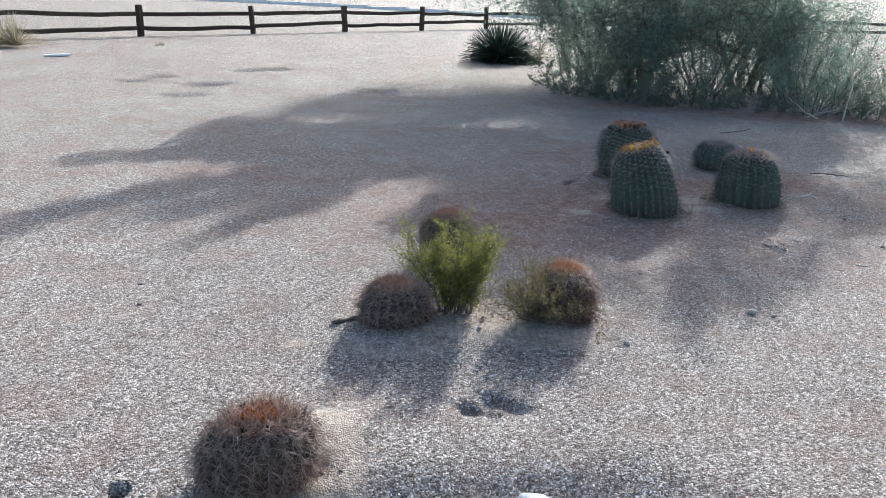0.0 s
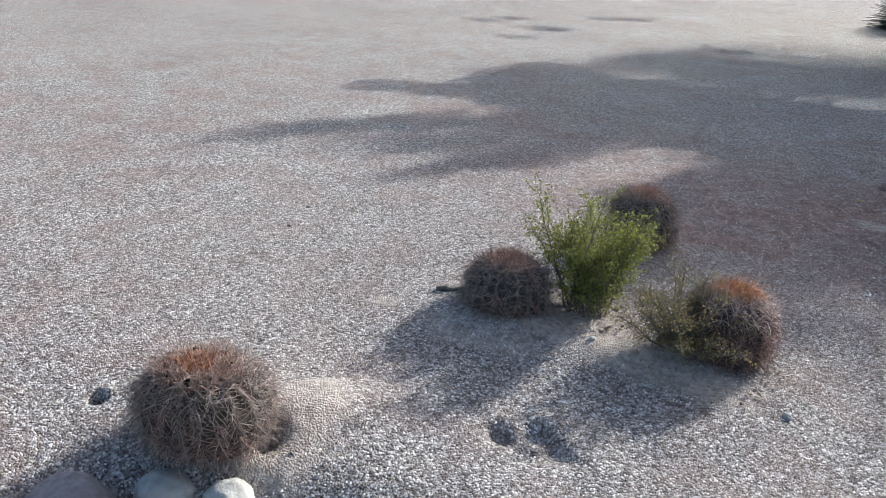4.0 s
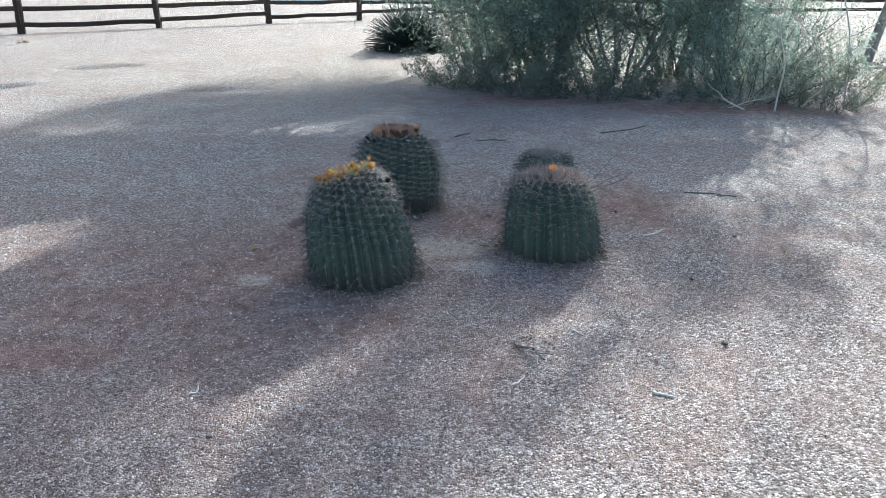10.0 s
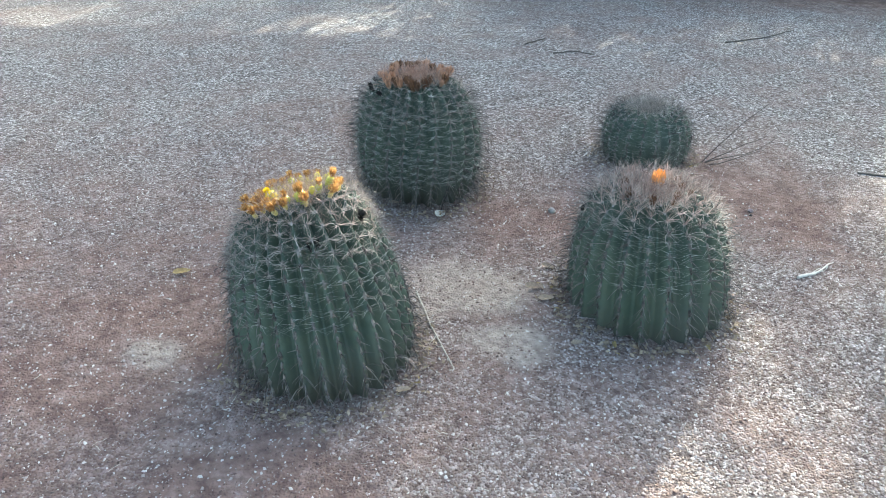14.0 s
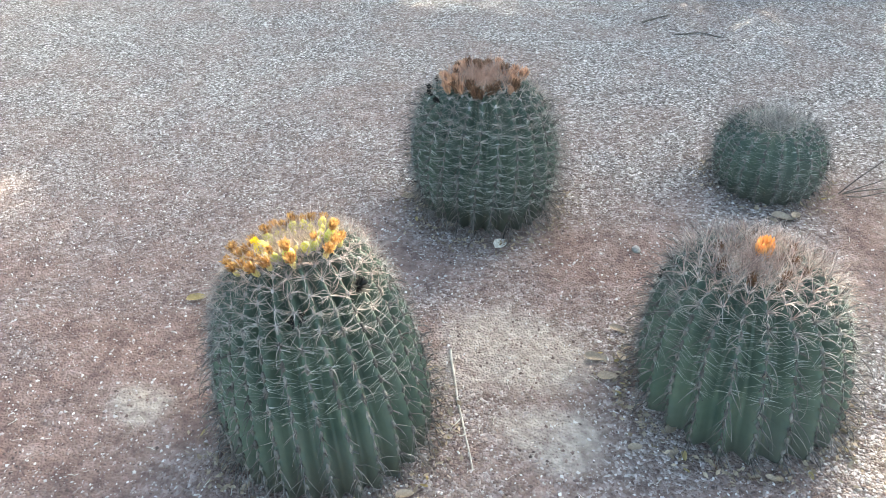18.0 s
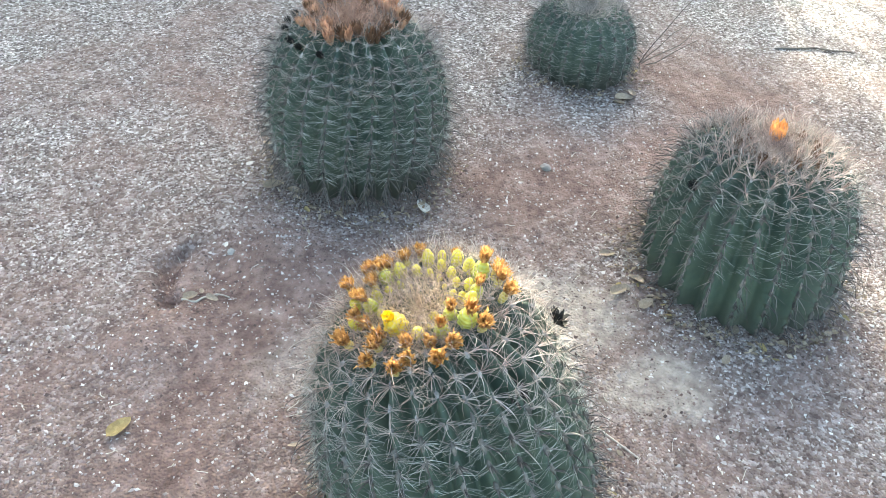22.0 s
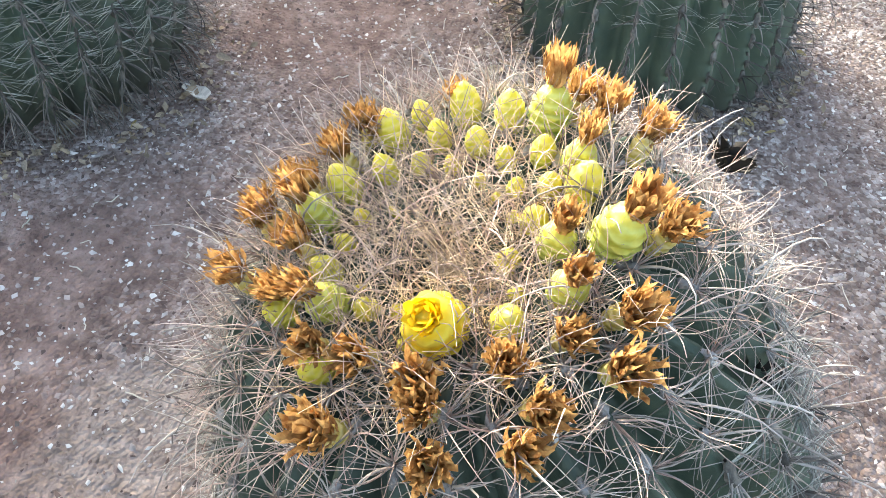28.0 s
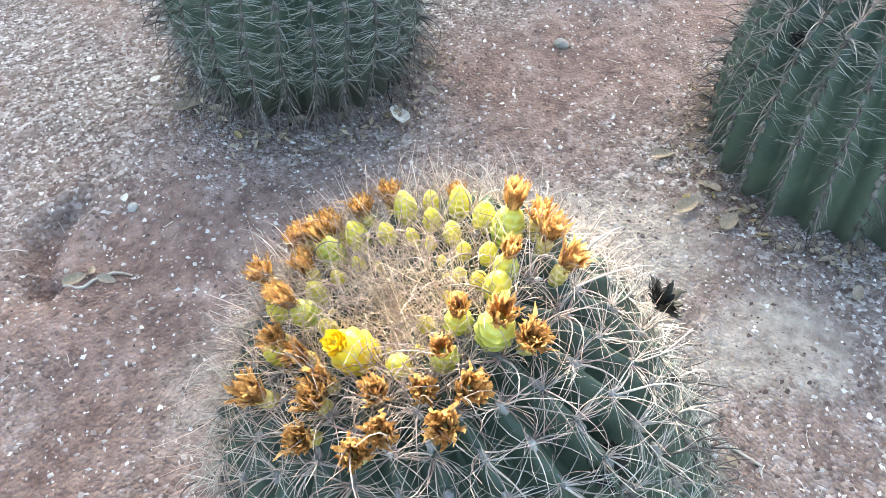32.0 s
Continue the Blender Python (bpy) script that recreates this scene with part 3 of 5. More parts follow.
class Barrel:
    """The shape of a ribbed barrel cactus: place(u, angle) gives points of its skin."""

    def __init__(self, points, ribs, depth, lean=(0.0, 0.0), twist=0.0, seed=0, tilt=(0.0, 0.0)):
        self.tilt = tilt
        self.points, self.ribs, self.depth, self.lean, self.twist, self.seed = points, ribs, depth, lean, twist, seed
        self.length = profile_at(points, np.array([0.0]))[2]
        self.top = max(z for _, z in points)

    def place(self, u, a, ridge):
        r, z, _ = profile_at(self.points, u)
        a = a + self.twist * u
        r = r * (1 + 0.035 * np.sin(2 * a + self.seed) + 0.02 * np.sin(3 * a - 1.3 * self.seed))
        r = r - self.depth * (0.75 + 0.8 * np.clip(u, 0, 1)) * (1 - ridge) * np.clip(r / 0.06, 0, 1)
        k = np.maximum(z / self.top, 0) ** 1.5
        return np.stack([r * np.cos(a) + self.lean[0] * k, r * np.sin(a) + self.lean[1] * k, z + self.drop(r, a, k)], -1)

    def drop(self, r, a, k):
        """How far a slice that leans has sunk on the side to which the plant leans."""
        return -r * k * (self.tilt[0] * np.cos(a) + self.tilt[1] * np.sin(a))

    def body(self, spacing):
        per, rows = 8, max(36, int(self.length / 0.010))
        cols = self.ribs * per
        u = np.linspace(0, 1, rows + 1)[:, None]
        a = (np.arange(cols) * 2 * np.pi / cols)[None]
        wave = 0.5 + 0.5 * np.cos(a * self.ribs)
        rib = np.round(a * self.ribs / (2 * np.pi))
        tub = 0.5 + 0.5 * np.cos(2 * np.pi * (u * self.length / spacing - 0.618034 * (rib % self.ribs)))
        ridge = wave ** (1.0 - 0.3 * u) + 0.30 * wave ** 3 * (tub - 0.5)
        v = self.place(np.broadcast_to(u, ridge.shape), np.broadcast_to(a, ridge.shape), ridge)
        i = np.arange(rows)[:, None] * cols
        j, j2 = np.arange(cols)[None], (np.arange(cols) + 1)[None] % cols
        me = smooth(mesh_of("body", v.reshape(-1, 3), np.stack([i + j, i + j2, i + cols + j2, i + cols + j], -1).reshape(-1, 4)))
        me.attributes.new("rise", "FLOAT", "POINT").data.foreach_set("value", np.broadcast_to(u, ridge.shape).ravel().astype(np.float32))
        return me

    def areoles(self, spacing, u0, u1, rng):
        us, angles = [], []
        step = spacing / self.length
        for k in range(self.ribs):
            u = (np.arange(np.ceil(u0 / step), u1 / step) + (0.618034 * k) % 1) * step
            us.append(u + rng.normal(0, step * 0.06, len(u)))
            angles.append(np.full(len(u), k * 2 * np.pi / self.ribs))
        u, a = np.clip(np.concatenate(us), 0, 0.985), np.concatenate(angles)
        p = self.place(u, a, 1.0)
        along = unit(self.place(np.minimum(u + 0.01, 1), a, 1.0) - self.place(u - 0.01, a, 1.0))
        around = unit(self.place(u, a + 0.02, 1.0) - self.place(u, a - 0.02, 1.0))
        return u, p, unit(np.cross(around, along)), along, around


def strands(rng, p, out, along, around, count, length, spread, lift, droop, r0, steps=4, hook=0.0, curl=0.15, slip=0.0):
    """Spines from each areole: count strands at angles spread about the sideways line, lifted off the skin, their feet strewn by slip along the rib."""
    n = len(p)
    p, out, along, around = (np.repeat(v, count, 0) for v in (p, out, along, around))
    m = n * count
    p = p + along * rng.uniform(-slip, slip, (m, 1))
    which = np.tile(np.arange(count), n)
    a = np.pi * which + rng.normal(0, spread, m)
    lf = np.abs(rng.normal(lift, 0.25, m))[:, None]
    way = unit(np.cos(a)[:, None] * around + np.sin(a)[:, None] * along + lf * out + rng.normal(0, 0.1, (m, 3)))
    size = length * rng.uniform(0.6, 1.25, m)
    t = np.linspace(0, 1, steps)
    bend = unit(np.cross(way, rng.normal(0, 1, (m, 3)))) * curl
    down = np.array([0, 0, -1.0])
    q = way[:, None] * t[None, :, None] + bend[:, None] * (t ** 2)[None, :, None] + (down * droop)[None, None] * (t ** 2)[None, :, None]
    if hook:
        h = np.clip((t - 0.35) / 0.65, 0, 1) ** 2.2
        side = unit(down[None] - way * (way @ down)[:, None] + rng.normal(0, 0.35, (m, 3)))
        q = q + side[:, None] * (hook * h)[None, :, None] - way[:, None] * (0.45 * hook * h ** 2)[None, :, None]
    paths = p[:, None] + q * size[:, None, None]
    radii = (r0 * rng.uniform(0.7, 1.3, m))[:, None] * (1 - 0.75 * t)[None]
    return tubes(paths, radii)


def tuft(rng, count, radius, z, shape, length, r0, up=0.35):
    """A mat of dry crossing fibres over the middle of a crown."""
    a, r = rng.uniform(0, 6.28, count), radius * np.sqrt(rng.random(count))
    p = np.stack([r * np.cos(a) + shape.lean[0], r * np.sin(a) + shape.lean[1], z + shape.drop(r, a, 1.0)], -1)
    b = rng.uniform(0, 6.28, count)
    way = np.stack([np.cos(b), np.sin(b), np.abs(rng.normal(up, 0.3, count))], -1)
    s = length * rng.uniform(0.4, 1.2, count)
    t = np.linspace(0, 1, 4)
    bend = rng.normal(0, 0.8, (count, 3))
    paths = p[:, None] + (way[:, None] * t[None, :, None] + bend[:, None] * (t ** 2)[None, :, None]) * s[:, None, None]
    paths[..., 2] = np.maximum(paths[..., 2], p[:, None, 2] - 0.004)
    return tubes(paths, np.broadcast_to(r0 * (1 - 0.6 * t), (count, 4)))


def felt(rng, p, out, along, r, long=1.4):
    """Small felted pads, one on each areole."""
    t = np.linspace(-1, 1, 5)
    paths = p[:, None] + along[:, None] * (t * r * long)[None, :, None] + out[:, None] * 0.2 * r + rng.normal(0, r * 0.18, (len(p), 5, 3))
    return tubes(paths, r * np.sqrt(np.maximum(1.02 - t ** 2, 0.10)) * rng.uniform(0.7, 1.2, (len(p), 1)), 5)


def scaled_pod(name, seed, length, width, rows=7, around=8, tip=0.4, lift=0.15):
    """An egg-shaped bud or fruit wrapped in overlapping blunt scales, as one skin, with the scales' margins and the height kept for its material."""
    r = np.random.default_rng(seed)
    nu, na = 5 * rows + 1, 5 * around
    u = np.linspace(0, 1, nu)[:, None]
    a = np.arange(na)[None] * 2 * np.pi / na
    rad = width * np.sin(np.pi * np.clip(u * 0.86 + 0.1, 0, 1)) ** tip * np.sqrt(np.clip(1 - u ** 5, 0, 1))
    row = np.floor(u * rows - 1e-6)
    across = np.abs(((a * around / (2 * np.pi) + 0.5 * (row % 2)) % 1) - 0.5) * 2
    within = np.clip(u * rows - row, 0, 1)
    blunt = np.clip(within + 0.45 * across ** 2, 0, 1)
    rr = rad * (1 + lift * (within - 0.5 - 0.8 * across ** 2 * within) * (u < 0.97) + r.normal(0, 0.012, (nu, na)))
    v = np.stack([rr * np.cos(a), rr * np.sin(a), np.broadcast_to(u * length, rr.shape)], -1).reshape(-1, 3)
    i, j = np.arange(nu - 1)[:, None] * na, np.arange(na)[None]
    me = smooth(mesh_of(name, v, np.stack([i + j, i + (j + 1) % na, i + na + (j + 1) % na, i + na + j], -1).reshape(-1, 4)))
    margin = np.clip((blunt - 0.72) / 0.2, 0, 1) * np.ones((nu, na))
    for key, value in (("margin", margin), ("rise", u * np.ones((nu, na)))):
        me.attributes.new(key, "FLOAT", "POINT").data.foreach_set("value", value.ravel().astype(np.float32))
    return me


def petals(seed, count, length, width, flare, base_z=0.0, base_r=0.003, crinkle=0.25, cup=0.0):
    """Rings of petals: each a folded strip from a common base. cup draws the tips together."""
    r = np.random.default_rng(seed)
    vs, fs = [], []
    for k in range(count):
        b = k * 2.399963
        fl = flare * math.sqrt((k + 0.5) / count) + r.normal(0, 0.06)
        s, w = length * r.uniform(0.75, 1.1), width * r.uniform(0.7, 1.2)
        t = np.array([0, 0.3, 0.6, 0.85, 1.0])
        wide = np.array([0.45, 0.85, 1.0, 0.75, 0.12]) * w
        rise = np.cumsum(np.concatenate([[0], np.cos(fl * (1 - cup * t[1:])) * np.diff(t)])) * s
        outw = np.cumsum(np.concatenate([[0], np.sin(fl * (1 - 2.0 * cup * t[1:])) * np.diff(t)])) * s + base_r
        c, sn = math.cos(b), math.sin(b)
        start = len(vs)
        for h, o, ww in zip(rise, outw, wide):
            jit = r.normal(0, crinkle * width * 0.5, 3)
            for side, dip in ((-1, 0), (0, -0.22), (1, 0)):
                oo, ss = o + dip * ww, side * ww
                vs.append((oo * c - ss * sn + jit[0], oo * sn + ss * c + jit[1], base_z + h + jit[2] * 0.6))
        for row in range(4):
            for col in range(2):
                q = start + row * 3 + col
                fs.append((q, q + 1, q + 4, q + 3))
    return np.array(vs), np.array(fs)


BUD_MESHES = [scaled_pod("bud", s, 0.031, 0.0104, 6, 7) for s in (1, 2, 3)]
FRUIT_MESHES = [scaled_pod("fruit", s, 0.030, 0.0105, 6, 7, 0.3, 0.2) for s in (6, 7)]
DRIED_MESHES = [mesh_of("dried_flower", *petals(s, 56, 0.028, 0.0021, 0.60, base_r=0.0022, crinkle=1.3, cup=0.10)) for s in (8, 9, 10, 11)]
POD_MESHES = [scaled_pod("pod", s, 0.027, 0.0070, 5, 7, 0.3) for s in (14, 15)]
TIP_MESHES = [mesh_of("withered_tip", *petals(s, 40, 0.022, 0.0015, 0.40, base_r=0.003, crinkle=1.2, cup=0.2)) for s in (12, 13)]


def upright(base, way, spin, scale=1.0):
    """The pose that stands a part on base with its axis along way."""
    return Matrix.Translation(base) @ Vector(way).to_track_quat("Z", "Y").to_matrix().to_4x4() @ pose(0, 0, 0, 0, 0, spin) @ Matrix.Scale(scale, 4)


def dome(radius, rise, shape):
    """A low pad of felt over the middle of a crown."""
    u, a = np.linspace(0, 1, 7)[:, None], np.arange(24)[None] * 2 * np.pi / 24
    r = radius * (1 - u) * (1 + 0.05 * np.sin(5 * a))
    z = shape.top - 0.020 + rise * np.sqrt(np.clip(1 - (1 - u) ** 2, 0, 1)) + shape.drop(r, a, 1.0)
    v = np.stack([r * np.cos(a) + shape.lean[0], r * np.sin(a) + shape.lean[1], z], -1).reshape(-1, 3)
    i, j = np.arange(6)[:, None] * 24, np.arange(24)[None]
    return v, np.stack([i + j, i + (j + 1) % 24, i + 24 + (j + 1) % 24, i + 24 + j], -1).reshape(-1, 4)


def cactus(name, x, y, shape, label, rng, spacing, skin, group="barrel cacti", sets=(), spine_sets=(), wool=None, sink=0.0):
    top = thing(name, x, y, gz(x, y) - sink, label, "cactus", group)
    part("body", shape.body(spacing), skin, top)
    for part_name, material, tag, u0, u1, kinds in spine_sets:
        u, p, out, along, around = shape.areoles(spacing, u0, u1, rng)
        made = [strands(rng, p, out, along, around, **k) for k in kinds]
        part(part_name, mesh_of(part_name, *joined(*made)), material, top, tag, kind="stuff")
    u, p, out, along, around = shape.areoles(spacing, 0.05, 0.66, rng)
    part("old_areole_felt", smooth(mesh_of("old_areole_felt", *felt(rng, p, out, along, 0.0046, 0.38 * spacing / 0.0046))), OLD_AREOLE, top, "dark weathered felt down each rib", kind="stuff")
    u, p, out, along, around = shape.areoles(spacing, 0.62, 0.97, rng)
    part("areole_felt", smooth(mesh_of("areole_felt", *felt(rng, p, out, along, 0.0034, 1.8))), AREOLE, top, "grey felted areoles", kind="stuff")
    if wool:
        count, radius, length, r0, material, tag = wool
        part("crown_pad", smooth(mesh_of("crown_pad", *dome(radius * 1.02, 0.010, shape))), WOOL, top, "dense felted wool")
        part("crown_fibre", mesh_of("crown_fibre", *tuft(rng, count, radius, shape.top - 0.012, shape, length, r0)), material, top, tag, kind="stuff")
    return top


def crown_spot(shape, angle, radius):
    """A point of the crown at an angle and radius about its middle, with the way that a bud stands there."""
    us = np.linspace(0.45, 1, 400)
    pr, pz, _ = profile_at(shape.points, us)
    z = float(np.interp(radius, pr[::-1], pz[::-1]))
    k = (z / shape.top) ** 1.5
    a = radians(angle)
    steep = 0.35 + max(0.0, radius - 0.07) * 8
    sunk = shape.drop(radius, a, k)
    return (radius * math.cos(a) + shape.lean[0] * k, radius * math.sin(a) + shape.lean[1] * k, z - 0.004 + sunk), (math.cos(a) * steep + shape.tilt[0], math.sin(a) * steep + shape.tilt[1], 1.0)


green_spines = lambda s, many=12: [
    dict(count=many, length=0.031 * s, spread=0.45, lift=0.45, droop=0.04, r0=0.00045, steps=4, curl=0.4),
    dict(count=3, length=0.038 * s, spread=1.2, lift=1.0, droop=0.0, r0=0.00055, steps=4, curl=0.5),
    dict(count=1, length=0.048 * s, spread=1.6, lift=1.8, droop=0.1, r0=0.00095, steps=7, hook=0.35, curl=0.2)]
side_spines = lambda s, many=18: [dict(count=many, length=0.034 * s, spread=0.24, lift=0.22, droop=0.04, r0=0.00058, steps=3, curl=0.10, slip=0.010)]
foot_spines = [dict(count=3, length=0.060, spread=1.2, lift=1.0, droop=0.75, r0=0.0013, steps=4, curl=0.3)]
hooked_spines = lambda s, few=3: [
    dict(count=few, length=0.046 * s, spread=1.2, lift=2.4, droop=0.15, r0=0.0011, steps=4, curl=0.25),
    dict(count=1, length=0.058 * s, spread=1.6, lift=2.6, droop=0.35, r0=0.0015, steps=7, hook=0.45, curl=0.2)]

rng = np.random.default_rng(7)
flowering = Barrel([(0.208, -0.03), (0.219, 0.02), (0.222, 0.09), (0.214, 0.165), (0.199, 0.245), (0.180, 0.315), (0.153, 0.376), (0.122, 0.408), (0.084, 0.420), (0.045, 0.413), (0, 0.407)], 28, 0.031, (-0.075, 0.070), 0.05, 1, (-0.27, 0.10))
flowering_cactus = cactus("flowering_barrel_cactus", 1.402, 5.055, flowering, "ribbed green barrel cactus crowned with yellow buds and dried flowers", rng, 0.030, SKIN, spine_sets=(
    ("side_spine_cover", SIDE_SPINE, "thin pale spines lying across the ribs", 0.34, 0.64, side_spines(0.9, 12)),
    ("foot_spine_cover", GREY_SPINE, "dead spines drooping over the foot", 0.02, 0.16, foot_spines),
    ("lower_spine_cover", GREY_SPINE, "grey hooked lower spines", 0.04, 0.60, hooked_spines(0.72)),
    ("upper_spine_cover", SPINE, "whitish tangled upper spines", 0.52, 0.84, green_spines(1.05, 13)),
    ("shoulder_spine_cover", PINK_SPINE, "brownish spines below the flowers", 0.64, 0.88, [dict(count=7, length=0.040, spread=1.3, lift=0.9, droop=0.0, r0=0.00048, steps=5, curl=0.6)]),
    ("crown_spine_cover", PINK_SPINE, "pinkish upright spines among the buds", 0.74, 0.93, [dict(count=3, length=0.046, spread=1.5, lift=1.7, droop=-0.1, r0=0.0006, steps=6, hook=0.5, curl=0.35), dict(count=4, length=0.036, spread=1.2, lift=0.7, droop=0.0, r0=0.00036, steps=5, curl=0.9)])),
    wool=(4200, 0.078, 0.023, 0.00038, WOOL, "tan dry fibre matting the crown"))

# angle about the crown, distance from its middle, size
BUDS = [(58, 0.086, 1.00), (47, 0.095, 0.75), (32, 0.094, 1.00), (16, 0.091, 0.95), (86, 0.071, 1.00), (68, 0.065, 0.80), (51, 0.061, 0.65), (41, 0.076, 0.75), (35, 0.058, 0.55), (24, 0.070, 0.75), (8, 0.064, 0.65), (18, 0.050, 0.45), (-7, 0.052, 0.60), (-5, 0.076, 0.75), (-20, 0.064, 0.70), (-30, 0.076, 1.05), (-22, 0.040, 0.50), (95, 0.052, 0.60), (114, 0.053, 0.65), (132, 0.058, 0.85), (164, 0.044, 0.70), (-180, 0.034, 0.50), (-161, 0.049, 0.45), (-61, 0.031, 0.75), (-86, 0.044, 0.55), (-103, 0.052, 0.95), (-101, 0.023, 0.35), (146, 0.044, 0.40), (79, 0.044, 0.40), (1, 0.044, 0.40), (-117, 0.032, 0.40), (-34, 0.047, 0.80), (175, 0.080, 0.90), (147, 0.083, 0.80)]
FRUITS = [(-19, 0.082, 0.90), (-54, 0.083, 1.25), (-53, 0.055, 0.95), (-77, 0.067, 0.95), (3, 0.095, 1.15), (104, 0.071, 1.00), (152, 0.058, 1.00)]
DRIEDS = [(34, 0.100, 0.80), (67, 0.100, 0.95), (62, 0.091, 0.80), (77, 0.085, 1.05), (97, 0.100, 0.90), (95, 0.082, 0.90), (108, 0.101, 1.00), (113, 0.100, 0.95), (123, 0.071, 1.05), (131, 0.100, 1.10), (142, 0.077, 1.00), (167, 0.074, 1.00), (-172, 0.062, 1.00), (-148, 0.068, 1.10), (-142, 0.085, 1.05), (-142, 0.103, 1.05), (-168, 0.100, 1.20), (-117, 0.074, 0.95), (-95, 0.079, 0.90), (-80, 0.092, 1.10), (-93, 0.104, 1.10), (-115, 0.095, 1.00), (-123, 0.110, 1.00), (-53, 0.103, 1.15), (-22, 0.115, 1.10), (-9, 0.112, 1.10), (2, 0.116, 1.05)]
pick = random.Random(5)
for n, (a, r, size) in enumerate(BUDS):
    spot, way = crown_spot(flowering, a, r)
    part("bud" if size > 0.6 else "small_bud", BUD_MESHES[n % 3], BUD, flowering_cactus, at=upright(spot, way, pick.uniform(0, 360), size * 0.92))
for n, (a, r, size) in enumerate(FRUITS):
    spot, way = crown_spot(flowering, a, r)
    pod = part("fruit", FRUIT_MESHES[n % 2], FRUIT, flowering_cactus, "scaly green fruit with a withered tip", upright(spot, way, pick.uniform(0, 360), size))
    part("withered_tip", TIP_MESHES[n % 2], DRIED, pod, at=pose(0, 0, 0.026, 0, 0, 40 * n), kind="stuff")
for n, (a, r, size) in enumerate(DRIEDS):
    spot, way = crown_spot(flowering, a, r)
    way = (way[0] * 0.9 + pick.uniform(-0.25, 0.25), way[1] * 0.9 + pick.uniform(-0.25, 0.25), way[2])
    pod = part("pod", POD_MESHES[n % 2], POD, flowering_cactus, "pale yellow-green pod under a withered flower", upright(spot, way, pick.uniform(0, 360), size * 0.80))
    part("dried_flower", DRIED_MESHES[n % 4], DRIED, pod, "papery orange-brown withered petals", pose(0, 0, 0.016, pick.uniform(-12, 12), pick.uniform(-12, 12), pick.uniform(0, 360)), kind="stuff")
spot, way = crown_spot(flowering, -141, 0.038)
open_flower = part("yellow_flower", scaled_pod("yellow_flower", 31, 0.046, 0.0158, 5, 8, 0.3, 0.22), YELLOW, flowering_cactus, "half-open yellow flower", upright(spot, way, 20, 1.0))
part("petal_frill", mesh_of("petal_frill", *petals(32, 46, 0.013, 0.0036, 0.70, base_z=0.0390, base_r=0.003, crinkle=0.35, cup=0.15)), FRILL, open_flower)
part("black_flower", mesh_of("black_flower", *petals(41, 26, 0.022, 0.004, 1.2, crinkle=0.6)), BLACK_DRIED, flowering_cactus, "black petal clump, dead flower above, dark hollow below", upright((0.110, -0.005, 0.402), (0.9, -0.1, 0.9), 0))
# black petals standing in for the dark of a hollow between the ribs
part("black_flower", mesh_of("black_flower", *petals(42, 22, 0.020, 0.004, 1.1, crinkle=0.6)), BLACK_DRIED, flowering_cactus, "black petal clump, dead flower above, dark hollow below", upright((0.016, -0.080, 0.364), (0.4, -0.8, 0.8), 30))

TALL_TIPS = [m.copy() for m in TIP_MESHES + TIP_MESHES]
RED_TIPS = [m.copy() for m in TIP_MESHES]
for m in TALL_TIPS + RED_TIPS:
    m.materials.clear()
rng = np.random.default_rng(8)
tall = Barrel([(0.172, -0.03), (0.194, 0.02), (0.216, 0.10), (0.222, 0.18), (0.211, 0.265), (0.186, 0.34), (0.145, 0.392), (0.10, 0.412), (0.055, 0.406), (0, 0.400)], 24, 0.031, (-0.01, 0.0), 0.35, 2)
tall_cactus = cactus("brown_crowned_barrel_cactus", 1.498, 6.068, tall, "dark green barrel cactus with a ring of brown dried flowers", rng, 0.028, SKIN, spine_sets=(
    ("side_spine_cover", SIDE_SPINE, "thin pale spines lying across the ribs", 0.15, 0.62, [dict(side_spines(1.1, 18)[0], spread=0.20, slip=0.006, r0=0.0007)]),
    ("foot_spine_cover", GREY_SPINE, "dead spines drooping over the foot", 0.02, 0.16, foot_spines),
    ("lower_spine_cover", GREY_SPINE, "grey curved spines", 0.04, 0.70, hooked_spines(1.1, 4)),
    ("upper_spine_cover", SPINE, "pale upper spines", 0.55, 0.86, green_spines(0.95, 16)),
    ("crown_spine_cover", SALMON, "salmon upright crown spines", 0.80, 0.96, [dict(count=7, length=0.036, spread=1.5, lift=1.9, droop=-0.3, r0=0.0008, steps=7, hook=0.3, curl=0.2)])),
    wool=(1300, 0.085, 0.030, 0.0008, SALMON, "salmon dry bristles in the crown"))
for n in range(34):
    a, r = n * 137.5, (0.085, 0.105, 0.118)[n % 3]
    spot, way = crown_spot(tall, a, r)
    part("dried_flower", TALL_TIPS[n % 4], TAN_DRIED if n % 4 < 2 else DARK_DRIED, tall_cactus, at=upright(spot, (way[0] * 0.35, way[1] * 0.35, 1), n * 40, 1.55 + 0.25 * math.sin(n)))
OLD_TIPS = [m.copy() for m in TIP_MESHES]
for m in OLD_TIPS:
    m.materials.clear()
for n, a in enumerate((150, 165, 190, 205, 135, 228)):
    spot, way = crown_spot(tall, a, 0.15)
    part("old_flower", OLD_TIPS[n % 2], BLACK_DRIED, tall_cactus, "blackened old flower", upright(spot, way, n * 50, 1.0))

